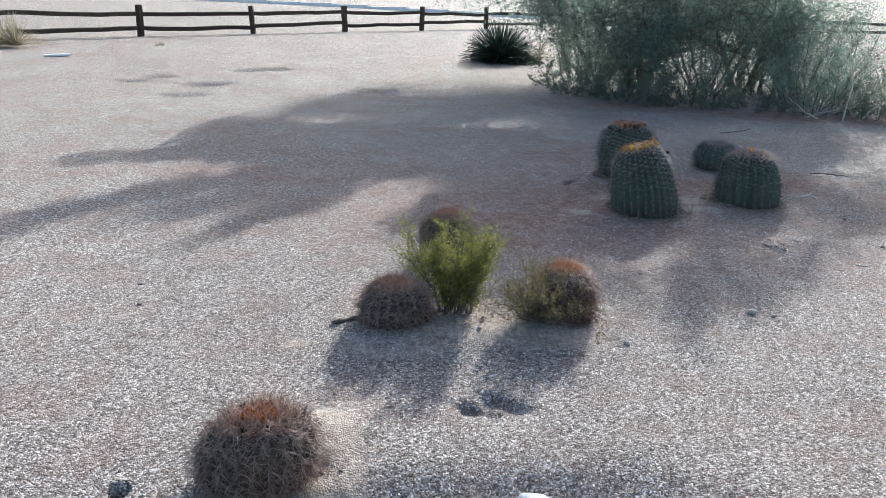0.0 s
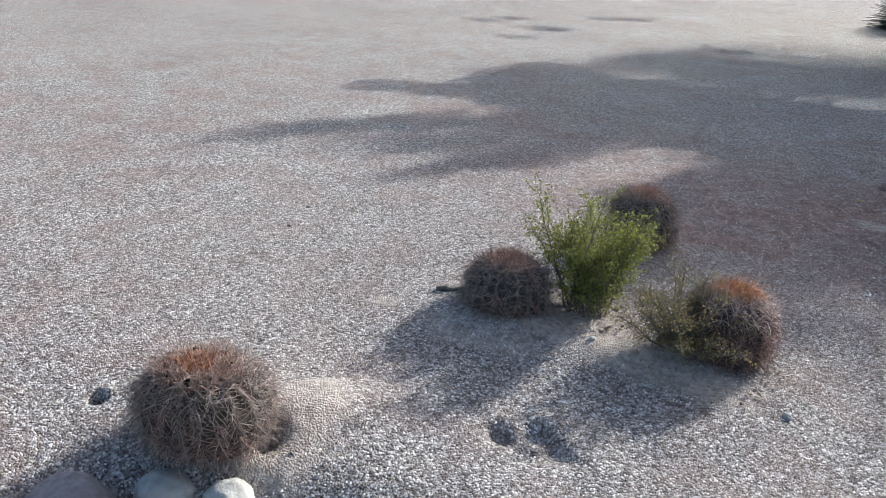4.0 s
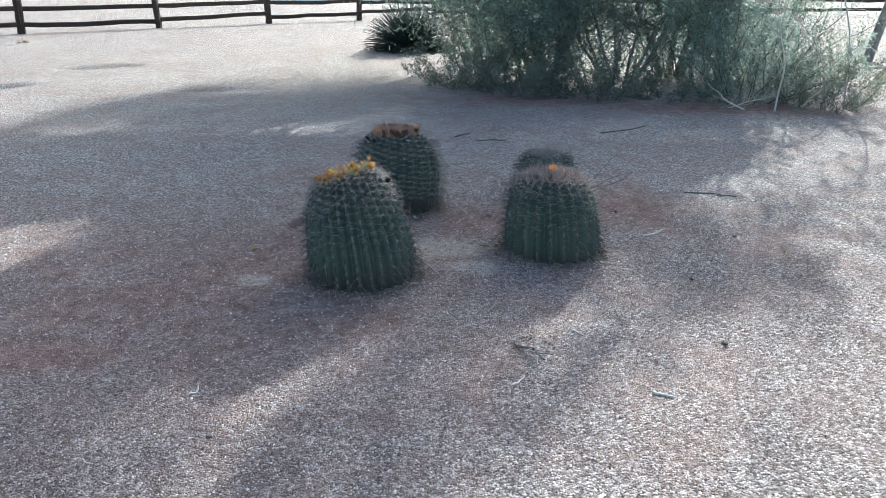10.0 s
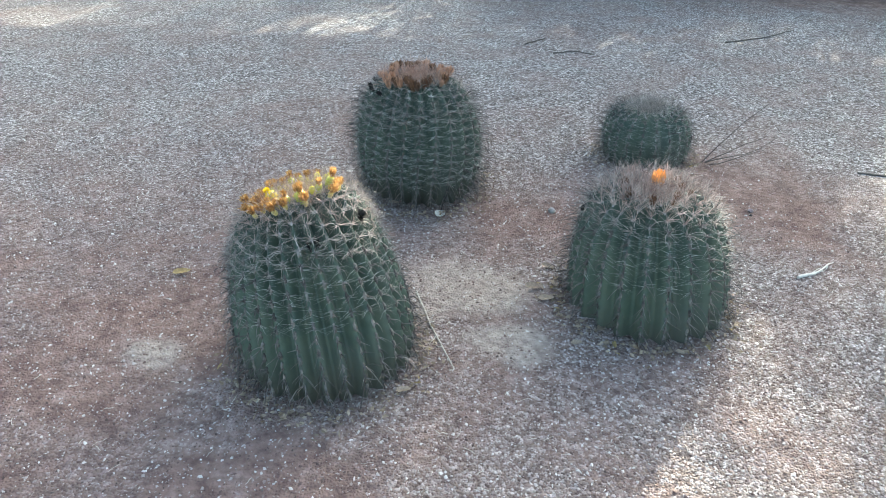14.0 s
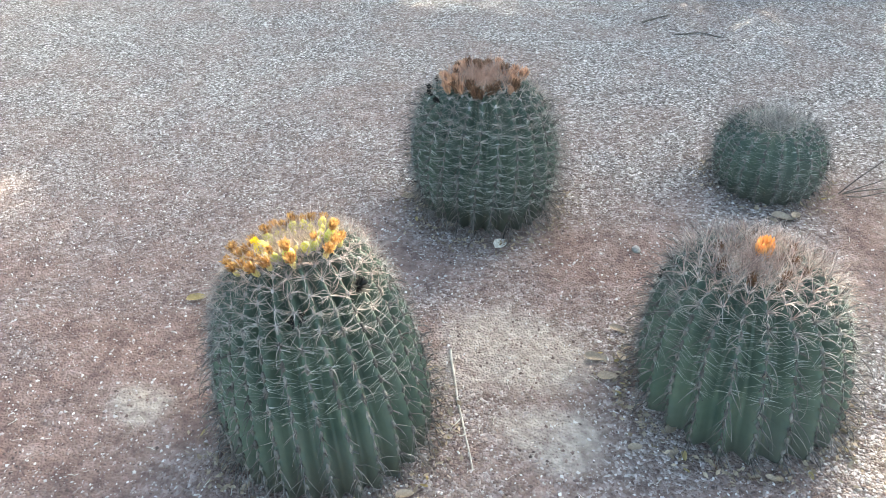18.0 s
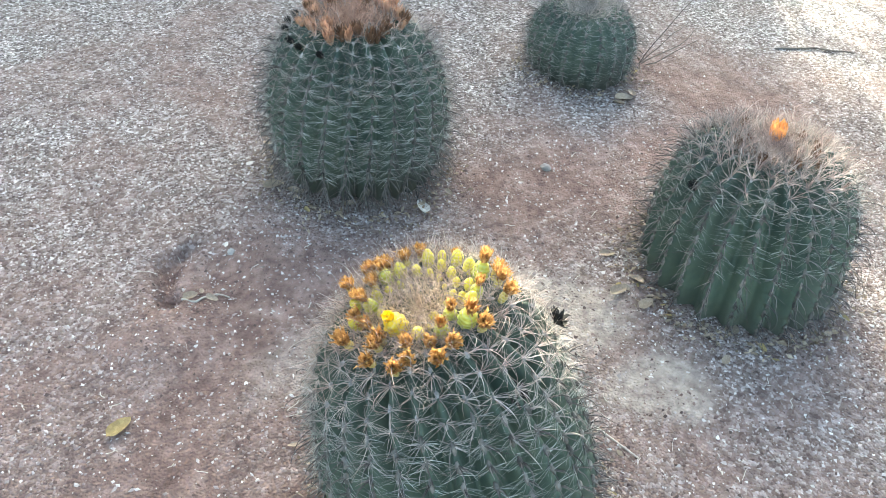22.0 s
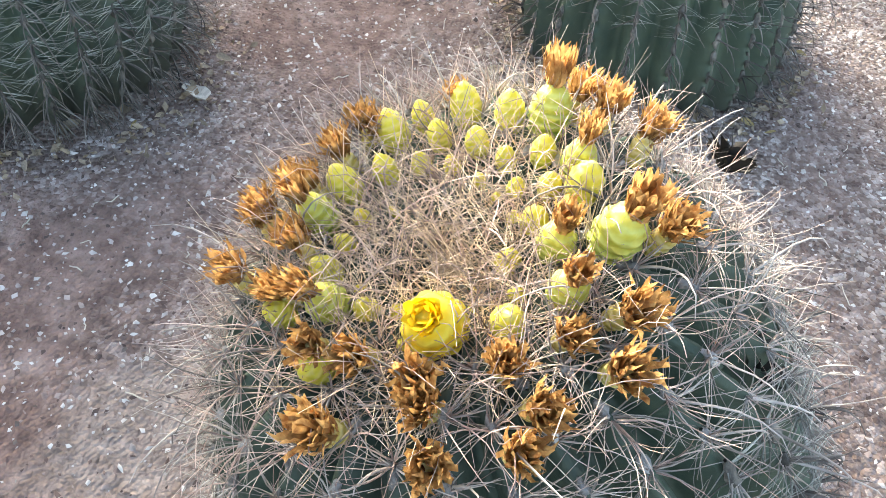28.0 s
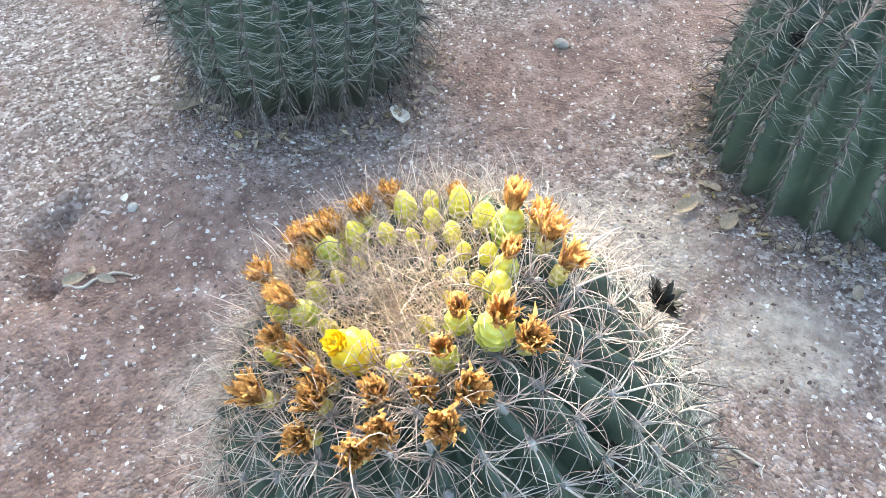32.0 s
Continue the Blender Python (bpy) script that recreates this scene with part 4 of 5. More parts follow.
rng = np.random.default_rng(9)
orange = Barrel([(0.212, -0.03), (0.220, 0.02), (0.223, 0.09), (0.218, 0.165), (0.204, 0.25), (0.178, 0.325), (0.136, 0.363), (0.09, 0.375), (0.045, 0.366), (0, 0.36)], 22, 0.032, (-0.01, 0.01), 0.0, 3)
orange_cactus = cactus("orange_flowered_barrel_cactus", 2.250, 5.420, orange, "broad green barrel cactus with bristling pale top and one orange flower", rng, 0.030, SKIN, spine_sets=(
    ("side_spine_cover", SIDE_SPINE, "thin pale spines lying across the ribs", 0.36, 0.68, side_spines(1.0, 12)),
    ("foot_spine_cover", GREY_SPINE, "dead spines drooping over the foot", 0.02, 0.16, foot_spines),
    ("lower_spine_cover", GREY_SPINE, "thin grey lower spines", 0.04, 0.66, hooked_spines(1.1, 3)),
    ("upper_spine_cover", SPINE, "dense pale bristling upper spines", 0.62, 0.90, [dict(count=13, length=0.044, spread=1.0, lift=0.9, droop=0.0, r0=0.0006, steps=4, curl=0.35), dict(count=2, length=0.055, spread=1.5, lift=1.6, droop=0.0, r0=0.0010, steps=7, hook=0.35, curl=0.2)]),
    ("crown_spine_cover", PINK_SPINE, "upright pinkish crown spines", 0.70, 0.98, [dict(count=9, length=0.045, spread=1.5, lift=1.9, droop=-0.25, r0=0.0009, steps=6, hook=0.4, curl=0.25)])),
    wool=(1100, 0.09, 0.034, 0.0006, PINK_SPINE, "reddish dry fibre in the crown"), sink=0.03)
for n in range(14):
    a, r = n * 137.5 + 20, (0.055, 0.075, 0.095)[n % 3]
    spot, way = crown_spot(orange, a, r)
    part("dried_flower", TALL_TIPS[2 + n % 2], DARK_DRIED, orange_cactus, at=upright(spot, (way[0] * 0.4, way[1] * 0.4, 1), n * 40, 1.15 + 0.25 * math.sin(2 * n)))
part("orange_flower", smooth(mesh_of("orange_flower", *petals(33, 34, 0.058, 0.0055, 0.6, base_r=0.008, crinkle=0.1, cup=0.5))), ORANGE, orange_cactus, "orange flower", upright((0.006, 0.027, 0.372), (0, 0.05, 1), 0, 0.95))
part("old_flower", OLD_TIPS[0], BLACK_DRIED, orange_cactus, "blackened old flower", upright((-0.175, 0.02, 0.295), (-0.7, 0.0, 0.8), 0, 1.3))

rng = np.random.default_rng(10)
small = Barrel([(0.152, -0.03), (0.170, 0.02), (0.178, 0.08), (0.172, 0.13), (0.145, 0.180), (0.105, 0.203), (0.06, 0.203), (0, 0.192)], 21, 0.020, (0, 0), 0.05, 4)
cactus("small_barrel_cactus", 2.355, 6.430, small, "small low blue-green barrel cactus with pale bristles", rng, 0.025, SKIN, spine_sets=(
    ("side_spine_cover", SIDE_SPINE, "thin pale spines lying across the ribs", 0.12, 0.60, side_spines(0.85, 16)),
    ("spine_cover", GREY_SPINE, "fine grey spines", 0.05, 0.70, hooked_spines(0.85)),
    ("upper_spine_cover", SPINE, "pale upper spines", 0.55, 0.95, green_spines(0.75, 8))),
    wool=(900, 0.07, 0.055, 0.0006, SPINE, "pale bristles in the crown"))


def red_barrel(name, x, y, radius, height, label, seed, lean=(0.0, 0.0), sink=0.0, covers=None):
    """A small old barrel almost hidden by long interlaced curved spines, reddest at the crown."""
    rng = np.random.default_rng(seed)
    r, h = radius, height
    shape = Barrel([(0.72 * r, -0.02), (0.93 * r, 0.12 * h), (r, 0.38 * h), (0.96 * r, 0.62 * h), (0.80 * r, 0.83 * h), (0.5 * r, 0.97 * h), (0.25 * r, h), (0, 0.98 * h)], 21, 0.010, lean, 0.1, seed)
    weave = lambda s, rr: [
        dict(count=9, length=0.046 * s, spread=1.1, lift=0.45, droop=0.10, r0=0.0011 * rr, steps=4, curl=0.7),
        dict(count=3, length=0.060 * s, spread=1.6, lift=1.0, droop=0.15, r0=0.0016 * rr, steps=6, hook=0.4, curl=0.6)]
    covers = covers or (("spine_cover", OLD_SPINE, "grey-brown interlaced spines", 0.05, 0.80, 1.0, 1.0), ("crown_spine_cover", RED_SPINE, "reddish crown spines", 0.74, 0.97, 0.8, 0.9))
    top = cactus(name, x, y, shape, label, rng, 0.019, OLD_SKIN, "reddish barrel cacti", spine_sets=[(*c[:5], weave(*c[5:])) for c in covers],
        wool=(350, 0.4 * r, 0.04, 0.0009, covers[-1][1], "reddish crown bristles"), sink=sink)
    return top, shape


near_red, near_shape = red_barrel("red_barrel_cactus", -0.555, 1.945, 0.168, 0.240, "squat red-spined barrel cactus beside river stones", 51, (0.03, -0.05))
for n in range(14):
    a = n * 137.5
    spot, way = crown_spot(near_shape, a, 0.010 + 0.0028 * n)
    part("dried_flower", RED_TIPS[n % 2], RED_DRIED, near_red, at=upright((spot[0], spot[1], spot[2] + 0.008), way, n * 50, 1.15))
for n, a in enumerate((35, 80, 140, 250, 300)):
    spot, way = crown_spot(near_shape, a, 0.075)
    part("old_flower", OLD_TIPS[n % 2], BLACK_DRIED, near_red, "blackened old flower", upright(spot, way, n * 50, 1.1))
red_barrel("red_barrel_cactus", -0.215, 3.085, 0.150, 0.222, "grey-brown spiny barrel cactus on a sandy mound by a green shrub", 52, sink=0.058)
red_barrel("red_barrel_cactus", 0.020, 3.985, 0.140, 0.228, "pinkish spiny barrel cactus standing behind a green shrub", 53)
leaning_red, leaning_shape = red_barrel("red_barrel_cactus", 0.555, 3.220, 0.138, 0.240, "pale spiny barrel cactus with an orange crown behind dry twigs", 54, (0.01, 0.02), sink=0.028, covers=(
    # upper spines get a paler colour for the sun that catches them
    ("spine_cover", DARK_SPINE, "dark reddish old spines", 0.05, 0.62, 1.0, 1.0), ("upper_spine_cover", PINK_SPINE, "long pale pinkish spines", 0.58, 0.80, 1.05, 0.95),
    ("crown_spine_cover", ORANGE_SPINE, "orange crown spines", 0.76, 0.97, 0.8, 0.9)))
for n in range(9):
    spot, way = crown_spot(leaning_shape, n * 137.5, 0.016 + 0.004 * n)
    part("dried_flower", RED_TIPS[n % 2], RED_DRIED, leaning_red, at=upright(spot, way, n * 50, 0.9))


# ---- shrubs and trees ----
def wander(rng, start, way, length, steps, wiggle, lift=0.0):
    """A branch as a line of points that strays from its way."""
    pts, p, w = [np.array(start, float)], np.array(start, float), unit(np.array(way, float))
    for _ in range(steps):
        w = unit(w + rng.normal(0, wiggle, 3) + (0, 0, lift))
        p = p + w * length / steps
        pts.append(p)
    return np.array(pts)


def limb_mesh(name, path, r0, r1, k=7):
    s = len(path)
    v, f = tubes(path[None], np.linspace(r0, r1, s)[None], k)
    return smooth(mesh_of(name, v, f))


def leaves(rng, spots, ways, count, length, width, spread, high=None):
    """Small folded leaves about each spot, each of two triangles along a midrib."""
    n = len(spots) * count
    p = np.repeat(spots, count, 0) + rng.normal(0, spread, (n, 3))
    w = unit(np.repeat(ways, count, 0) + rng.normal(0, 1.0, (n, 3)))
    side = unit(np.cross(w, rng.normal(0, 1, (n, 3))))
    fold = np.cross(w, side) * 0.2
    s = (length * rng.uniform(0.6, 1.3, n))[:, None]
    if high:
        s = s * (1 + 0.6 * np.clip(p[:, 2:] - high, 0, 1))
    h = s * width
    v = np.stack([p, p + w * s * 0.5 + side * h + fold * h, p + w * s, p + w * s * 0.5 - side * h + fold * h], 1).reshape(-1, 3)
    return v, np.arange(4 * n).reshape(-1, 4)


def shrub(name, x, y, height, spread, stems, label, seed, leaf_material, leaf_count, leaf_size, twig_count=7, lean=(0, 0), group="", leaf_from=0.3, leaf_width=0.28, foot=0.02, wood=None):
    """A many-stemmed shrub: bare stems from one foot, forking twigs and small leaves."""
    rng = np.random.default_rng(seed)
    top = thing(name, x, y, gz(x, y) - 0.01, label, "shrub", group)
    twigs, spots, ways = [], [], []
    for n in range(stems):
        a = n * 2.399963
        out = spread / height * math.sqrt((n + 0.5) / stems) * 1.15
        path = wander(rng, (foot * math.cos(a) * math.sqrt((n + 0.5) / stems), foot * math.sin(a) * math.sqrt((n + 0.5) / stems), 0), (out * math.cos(a) + lean[0], out * math.sin(a) + lean[1], 1), height * rng.uniform(0.70, 1.14), 8, 0.14, 0.03)
        part("stem", limb_mesh("stem", path, 0.0042 * (height / 0.4) ** 0.7, 0.0012, 5), BARK, top)
        for k in range(1, 9):
            for _ in range(twig_count):
                w = unit(path[k] - path[k - 1]) + rng.normal(0, 0.75, 3)
                q = wander(rng, path[k] - rng.random() * (path[k] - path[k - 1]), w, height * rng.uniform(0.10, 0.26), 3, 0.22, 0.05)
                twigs.append(q)
                if k / 8 > leaf_from * rng.uniform(0.6, 1.3):
                    spots.append(q[1:])
                    ways.append(unit(np.diff(q, axis=0)))
    twigs = np.array(twigs)
    t = np.linspace(1, 0.45, 4)
    part("twig_mass", mesh_of("twig_mass", *tubes(twigs, np.broadcast_to(0.0011 * (height / 0.4) ** 0.5 * t, twigs.shape[:2]))), wood or BARK, top, "thin grey twigs", kind="stuff")
    part("foliage", mesh_of("foliage", *leaves(rng, np.concatenate(spots), np.concatenate(ways), leaf_count, leaf_size, leaf_width, height * 0.02)), leaf_material, top, kind="stuff")
    return top


shrub("green_shrub", 0.055, 3.21, 0.40, 0.030, 28, "yellow-green small-leaved desert shrub between barrel cacti", 61, SHRUB, 7, 0.0078, 5, leaf_from=0.22, leaf_width=0.5, foot=0.082)
shrub("dry_shrub", 0.440, 3.105, 0.26, 0.26, 26, "sparse half-dead shrub with tiny olive leaves", 62, DRY_SHRUB, 2, 0.0058, 7, lean=(-0.2, -0.1), leaf_from=0.25, leaf_width=0.55)


SUN_SLOPE = math.tan(radians(SUN_ELEVATION))
# outline, streaks and gaps of the ground shade that unseen crowns are shaped for
SHADE_EDGE = np.array([(0.1, 15.85), (-0.9, 13.3), (-2.1, 10.5), (-2.8, 9.3), (-3.0, 7.5), (-1.8, 6.7), (-1.2, 6.5), (-0.6, 6.75), (0.0, 6.8), (0.15, 6.5), (0.05, 6.15), (-0.3, 5.75), (-0.35, 5.3), (-0.1, 4.5), (0.5, 4.5), (1.0, 4.88), (1.25, 5.08), (1.7, 5.42), (2.0, 5.78), (2.7, 5.9), (3.1, 6.3), (3.6, 7.2), (4.4, 8.4), (5.4, 9.6), (6.3, 10.3), (9.0, 16.0)])
SHADE_STREAKS = [  # metres on the ground: from, to, half-width, density
    (-3.6, 6.8, -1.8, 7.5, 0.12, 1), (-3.1, 4.9, -2.4, 5.9, 0.10, 0.9), (-2.4, 5.9, -1.6, 6.5, 0.13, 1), (-2.3, 5.2, -1.0, 6.3, 0.13, 1), (-1.6, 5.0, -0.9, 6.05, 0.10, 0.8),
    (0.5, 3.8, 0.9, 4.4, 0.22, 0.45), (1.3, 3.7, 1.5, 4.3, 0.12, 0.3), (0.2, 4.1, 0.5, 4.6, 0.2, 0.6), (2.05, 5.6, 1.72, 4.1, 0.10, 0.55), (2.6, 4.9, 2.9, 5.8, 0.12, 0.5), (2.35, 5.1, 2.15, 4.4, 0.08, 0.35),
    (3.2, 5.6, 3.45, 6.6, 0.18, 0.8), (3.6, 5.4, 3.8, 5.8, 0.10, 0.7),
    (3.6, 6.4, 5.0, 8.2, 0.5, 0.10), (4.3, 5.6, 5.6, 7.2, 0.5, 0.07), (2.9, 4.6, 3.6, 5.4, 0.35, 0.06)]
SUN_GAPS = [(-2.85, 9.7, -2.05, 9.87, 0.08, 0.7), (-0.9, 8.26, -0.6, 8.47, 0.06, 0.5), (-1.0, 5.8, -0.4, 6.5, 0.12, 0.4), (-0.4, 6.5, 0.30, 6.3, 0.10, 0.35), (-0.4, 7.05, 0.0, 8.0, 0.12, 0.7), (-2.3, 6.2, -1.8, 6.65, 0.10, 0.8), (1.02, 4.86, 1.38, 5.02, 0.20, 0.72), (1.25, 6.00, 1.5, 6.12, 0.13, 0.45)]


def near_line(x, y, x0, y0, x1, y1, half):
    """1 on a line between two points of the ground, 0 beyond half its width."""
    dx, dy = x1 - x0, y1 - y0
    t = np.clip(((x - x0) * dx + (y - y0) * dy) / (dx * dx + dy * dy), 0, 1)
    return np.clip(1.5 - np.hypot(x - x0 - t * dx, y - y0 - t * dy) / half, 0, 1)


def shaded(x, y):
    """How much shade the crowns above are to throw on a point of the ground, in metres."""
    inside = np.zeros(np.shape(x), bool)
    for (x0, y0), (x1, y1) in zip(SHADE_EDGE, np.roll(SHADE_EDGE, -1, 0)):
        inside ^= ((y0 > y) != (y1 > y)) & (x < (x1 - x0) * (y - y0) / (y1 - y0 + 1e-9) + x0)
    streak = fractal(0.35 * (0.72 * x + 0.69 * y), 3.2 * (0.72 * y - 0.69 * x), 1.1, 31, 3)
    f = inside * np.clip(1.0 - np.clip(0.9 - x, 0, 1.6) * np.clip((8.6 - y) / 1.5, 0, 1) * np.clip((0.52 - streak) * 5, 0, 0.8), 0, 1)
    for *line, half, dense in SHADE_STREAKS:
        f = np.maximum(f, dense * near_line(x, y, *line, half))
    for *line, half, dense in SUN_GAPS:
        f = f * (1 - dense * near_line(x, y, *line, half))
    return f


def shadow_of(p):
    """Where points of the plan throw their shadow, in metres."""
    p = np.asarray(p) * SIZE
    d = p[..., 2] / SUN_SLOPE
    return p[..., 0] - SUN_WAY.x * d, p[..., 1] - SUN_WAY.y * d


def high_crown(count, x0, x1, seed):
    """Starts of the twigs in an unseen upper crown, set thick where shade is wanted on the ground, thin where light is
    to come through.
    """
    rng = np.random.default_rng(seed)
    x, y = rng.uniform(x0, x1, count), rng.uniform(3.6, 9.0, count)
    keep = rng.random(count) < shaded(x + rng.normal(0, 0.07, count), y + rng.normal(0, 0.07, count))
    x, y = x[keep], y[keep]
    d = (rng.uniform(13.4, 16.2, len(x)) - y) / SUN_WAY.y
    return np.stack([x + SUN_WAY.x * d, y + SUN_WAY.y * d, d * SUN_SLOPE], -1) / SIZE


def tree(name, x, y, trunks, crown, reach, label, seed, limbs, tips, leaf_count, leaf_size, material=None, arch=0.25, thick=0.05, high=None):
    """A many-trunked desert tree: leaning trunks, limbs that run out to all parts of the crown, and fine hazy foliage."""
    rng = np.random.default_rng(seed)
    top = thing(name, x, y, gz(x, y) - 0.05, label, "tree")
    mid, wide, foot_at = np.array(crown) - (x, y, 0), np.array(reach), np.array((x, y, 0))
    spots, ways, twigs, bones = [], [], [], []
    for n in range(trunks):
        a = n * 6.283 / trunks + rng.normal(0, 0.3)
        goal = mid + wide * (0.45 * math.cos(a), 0.45 * math.sin(a), -0.1)
        if high is not None:
            goal = high.mean(0) - foot_at + (0.5 * math.cos(a), 0.5 * math.sin(a), -0.4)
        t = np.linspace(0, 1, 10)[:, None]
        start = np.array((0.12 * math.cos(a), 0.12 * math.sin(a), 0))
        trunk = start + (goal - start) * t + np.cumsum(rng.normal(0, 0.035, (10, 3)), 0) * t + np.array((0, 0, arch)) * t * (1 - t) * 2
        part("trunk", limb_mesh("trunk", trunk, thick if trunks > 1 else 0.085, 0.022 if thick > 0.04 else 0.010, 8), TREE_BARK, top)
        for _ in range(limbs):
            w = rng.normal(0, 1, 3)
            w = unit(w) * rng.uniform(0.45, 1) ** 0.6
            end = mid + wide * w if high is None else high[rng.integers(len(high))] - foot_at
            foot = trunk[int(np.argmin(np.linalg.norm(trunk - end, axis=1) + 0.4 * rng.random(10)))]
            limb = foot + (end - foot) * t[:9] / t[8] + np.cumsum(rng.normal(0, 0.03, (9, 3)), 0)
            part("limb", limb_mesh("limb", limb, 0.015, 0.004, 6), TREE_BARK, top)
            bones.append(limb)
            for m in range(2, 9) if high is None else ():
                for _ in range(tips):
                    q = wander(rng, limb[m], unit(limb[m] - limb[m - 1]) + rng.normal(0, 0.9, 3), rng.uniform(0.25, 0.75), 3, 0.3, -0.04)
                    # thin out high twigs whose shadow would miss the wanted shade
                    gx, gy = shadow_of(q[1] + foot_at)
                    if q[1][2] > 1.0 and rng.random() > shaded(gx, gy) * 2:
                        continue
                    twigs.append(q)
                    spots.append(q[1:])
                    ways.append(unit(np.diff(q, axis=0)))
    if high is not None:
        joints = np.concatenate(bones)
        for p in high - foot_at:
            j = joints[int(np.argmin(np.linalg.norm(joints - p, axis=1)))]
            q = np.array([j, j + (p - j) * 0.5 + rng.normal(0, 0.03, 3), p, p + rng.normal(0, 0.06, 3)])
            twigs.append(q)
            spots.append(q[2:])
            ways.append(unit(rng.normal(0, 1, (2, 3))))
    twigs = np.array(twigs)
    part("twig_mass", mesh_of("twig_mass", *tubes(twigs, np.broadcast_to(0.0032 * np.linspace(1, 0.4, 4), twigs.shape[:2]))), TWIG, top, "fine bare twigs", kind="stuff")
    part("crown", mesh_of("crown", *leaves(rng, np.concatenate(spots), np.concatenate(ways), leaf_count, leaf_size, 0.125 if high is None else 0.17, 0.08 if high is None else 0.05)), material or FOLIAGE, top, "hazy fine green foliage, paled for glare", kind="stuff")
    return top


tree("desert_tree", 3.0, 11.9, 4, (2.8, 11.8, 1.30), (1.6, 1.2, 0.95), "many-trunked desert tree with fine green foliage to the ground", 71, 10, 5, 6, 0.064)
tree("desert_tree", 4.8, 12.4, 4, (4.9, 12.2, 1.30), (1.5, 1.2, 0.95), "many-trunked desert tree with dark hazy foliage", 72, 9, 5, 6, 0.064)
tree("desert_tree", 2.75, 13.6, 2, (1.0, 13.5, 2.05), (1.7, 1.6, 1.0), "slender desert tree with an overhanging crown", 73, 26, 5, 5, 0.07, arch=1.6)
# three trees whose upper crowns are unseen, laid out by the shade they throw
tree("desert_tree", 2.2, 14.6, 1, (0, 0, 0), (1, 1, 1), "tall desert tree, its thin unseen crown shaped for ground shade", 77, 40, 0, 4, 0.11, arch=0.6, high=high_crown(5200, -4.0, 0.2, 41))
tree("desert_tree", 3.35, 13.4, 1, (0, 0, 0), (1, 1, 1), "taller desert tree with one thick dark trunk", 75, 40, 0, 4, 0.11, arch=0.6, high=high_crown(4400, 0.2, 2.6, 42))
tree("desert_tree", 5.6, 13.2, 1, (0, 0, 0), (1, 1, 1), "tall desert tree, its ragged unseen crown shaped for ground shade", 78, 30, 0, 4, 0.11, arch=0.6, high=high_crown(4400, 2.6, 6.6, 43))
tree("desert_tree", 3.9, 11.4, 8, (3.9, 11.5, 1.45), (1.7, 1.1, 0.95), "low desert tree with a fan of bare dark limbs", 76, 3, 4, 5, 0.06, arch=-0.25, thick=0.022)
tree("tall_tree", 8.3, 14.2, 1, (8.6, 14.4, 3.6), (2.0, 2.0, 1.4), "tree with one thick dark trunk", 74, 20, 5, 6, 0.075)


def low_bush(x, y, height, spread, seed, material, label, count, leaf_count):
    shrub("low_bush", x, y, height, spread, count * 5 // 8, label, seed, material, leaf_count, 0.027, 5, group="bushes under the trees", leaf_from=0.02, leaf_width=0.22, foot=0.45 * spread, wood=TWIG)


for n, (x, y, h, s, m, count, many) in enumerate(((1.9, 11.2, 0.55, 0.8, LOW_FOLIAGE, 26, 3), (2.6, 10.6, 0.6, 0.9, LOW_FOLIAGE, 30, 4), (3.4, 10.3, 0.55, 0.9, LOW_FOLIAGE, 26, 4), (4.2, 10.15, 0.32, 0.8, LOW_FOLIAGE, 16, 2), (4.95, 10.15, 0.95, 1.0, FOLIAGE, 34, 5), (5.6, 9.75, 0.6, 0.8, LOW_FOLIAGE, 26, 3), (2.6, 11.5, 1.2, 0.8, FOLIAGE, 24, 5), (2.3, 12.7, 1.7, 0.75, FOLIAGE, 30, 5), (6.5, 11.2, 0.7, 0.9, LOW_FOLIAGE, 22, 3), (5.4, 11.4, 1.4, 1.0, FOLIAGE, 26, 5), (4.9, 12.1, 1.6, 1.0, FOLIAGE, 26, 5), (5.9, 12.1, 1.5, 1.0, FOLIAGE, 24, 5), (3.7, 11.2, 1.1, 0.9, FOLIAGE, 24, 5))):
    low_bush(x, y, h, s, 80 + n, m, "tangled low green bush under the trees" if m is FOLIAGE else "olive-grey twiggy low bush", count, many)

# bare pale branches fallen at the edge of the bushes
rng = np.random.default_rng(95)
for n, (x, y, way, size, fall) in enumerate(((4.98, 9.42, (0.10, 0.0, 1), 0.95, -0.02), (5.55, 9.55, (-0.2, 0.1, 1), 1.5, -0.12), (5.7, 9.5, (0.1, 0.1, 1), 1.6, -0.16), (5.3, 9.6, (0.5, 0.0, 0.8), 1.3, -0.14), (4.55, 9.6, (0.6, 0.0, 0.25), 0.5, 0.0), (4.75, 9.5, (-0.4, 0.1, 0.3), 0.45, 0.0))):
    top = thing("dead_branch", x, y, gz(x, y) - 0.02, "bare bleached dead branch leaning in the bushes", "branch", "dead branches")
    path = wander(rng, (0, 0, 0), way, size, 8, 0.10, fall)
    part("stem", limb_mesh("stem", path, 0.010, 0.004, 6), DEAD_WOOD, top)
    tw = np.array([wander(rng, path[k], unit(path[k] - path[k - 1]) + rng.normal(0, 0.6, 3), size * 0.3, 5, 0.2, fall) for k in range(3, 9) for _ in range(2)])
    part("twig_mass", mesh_of("twig_mass", *tubes(tw, np.broadcast_to(0.004 * np.linspace(1, 0.4, 6), tw.shape[:2]))), DEAD_WOOD, top, kind="stuff")


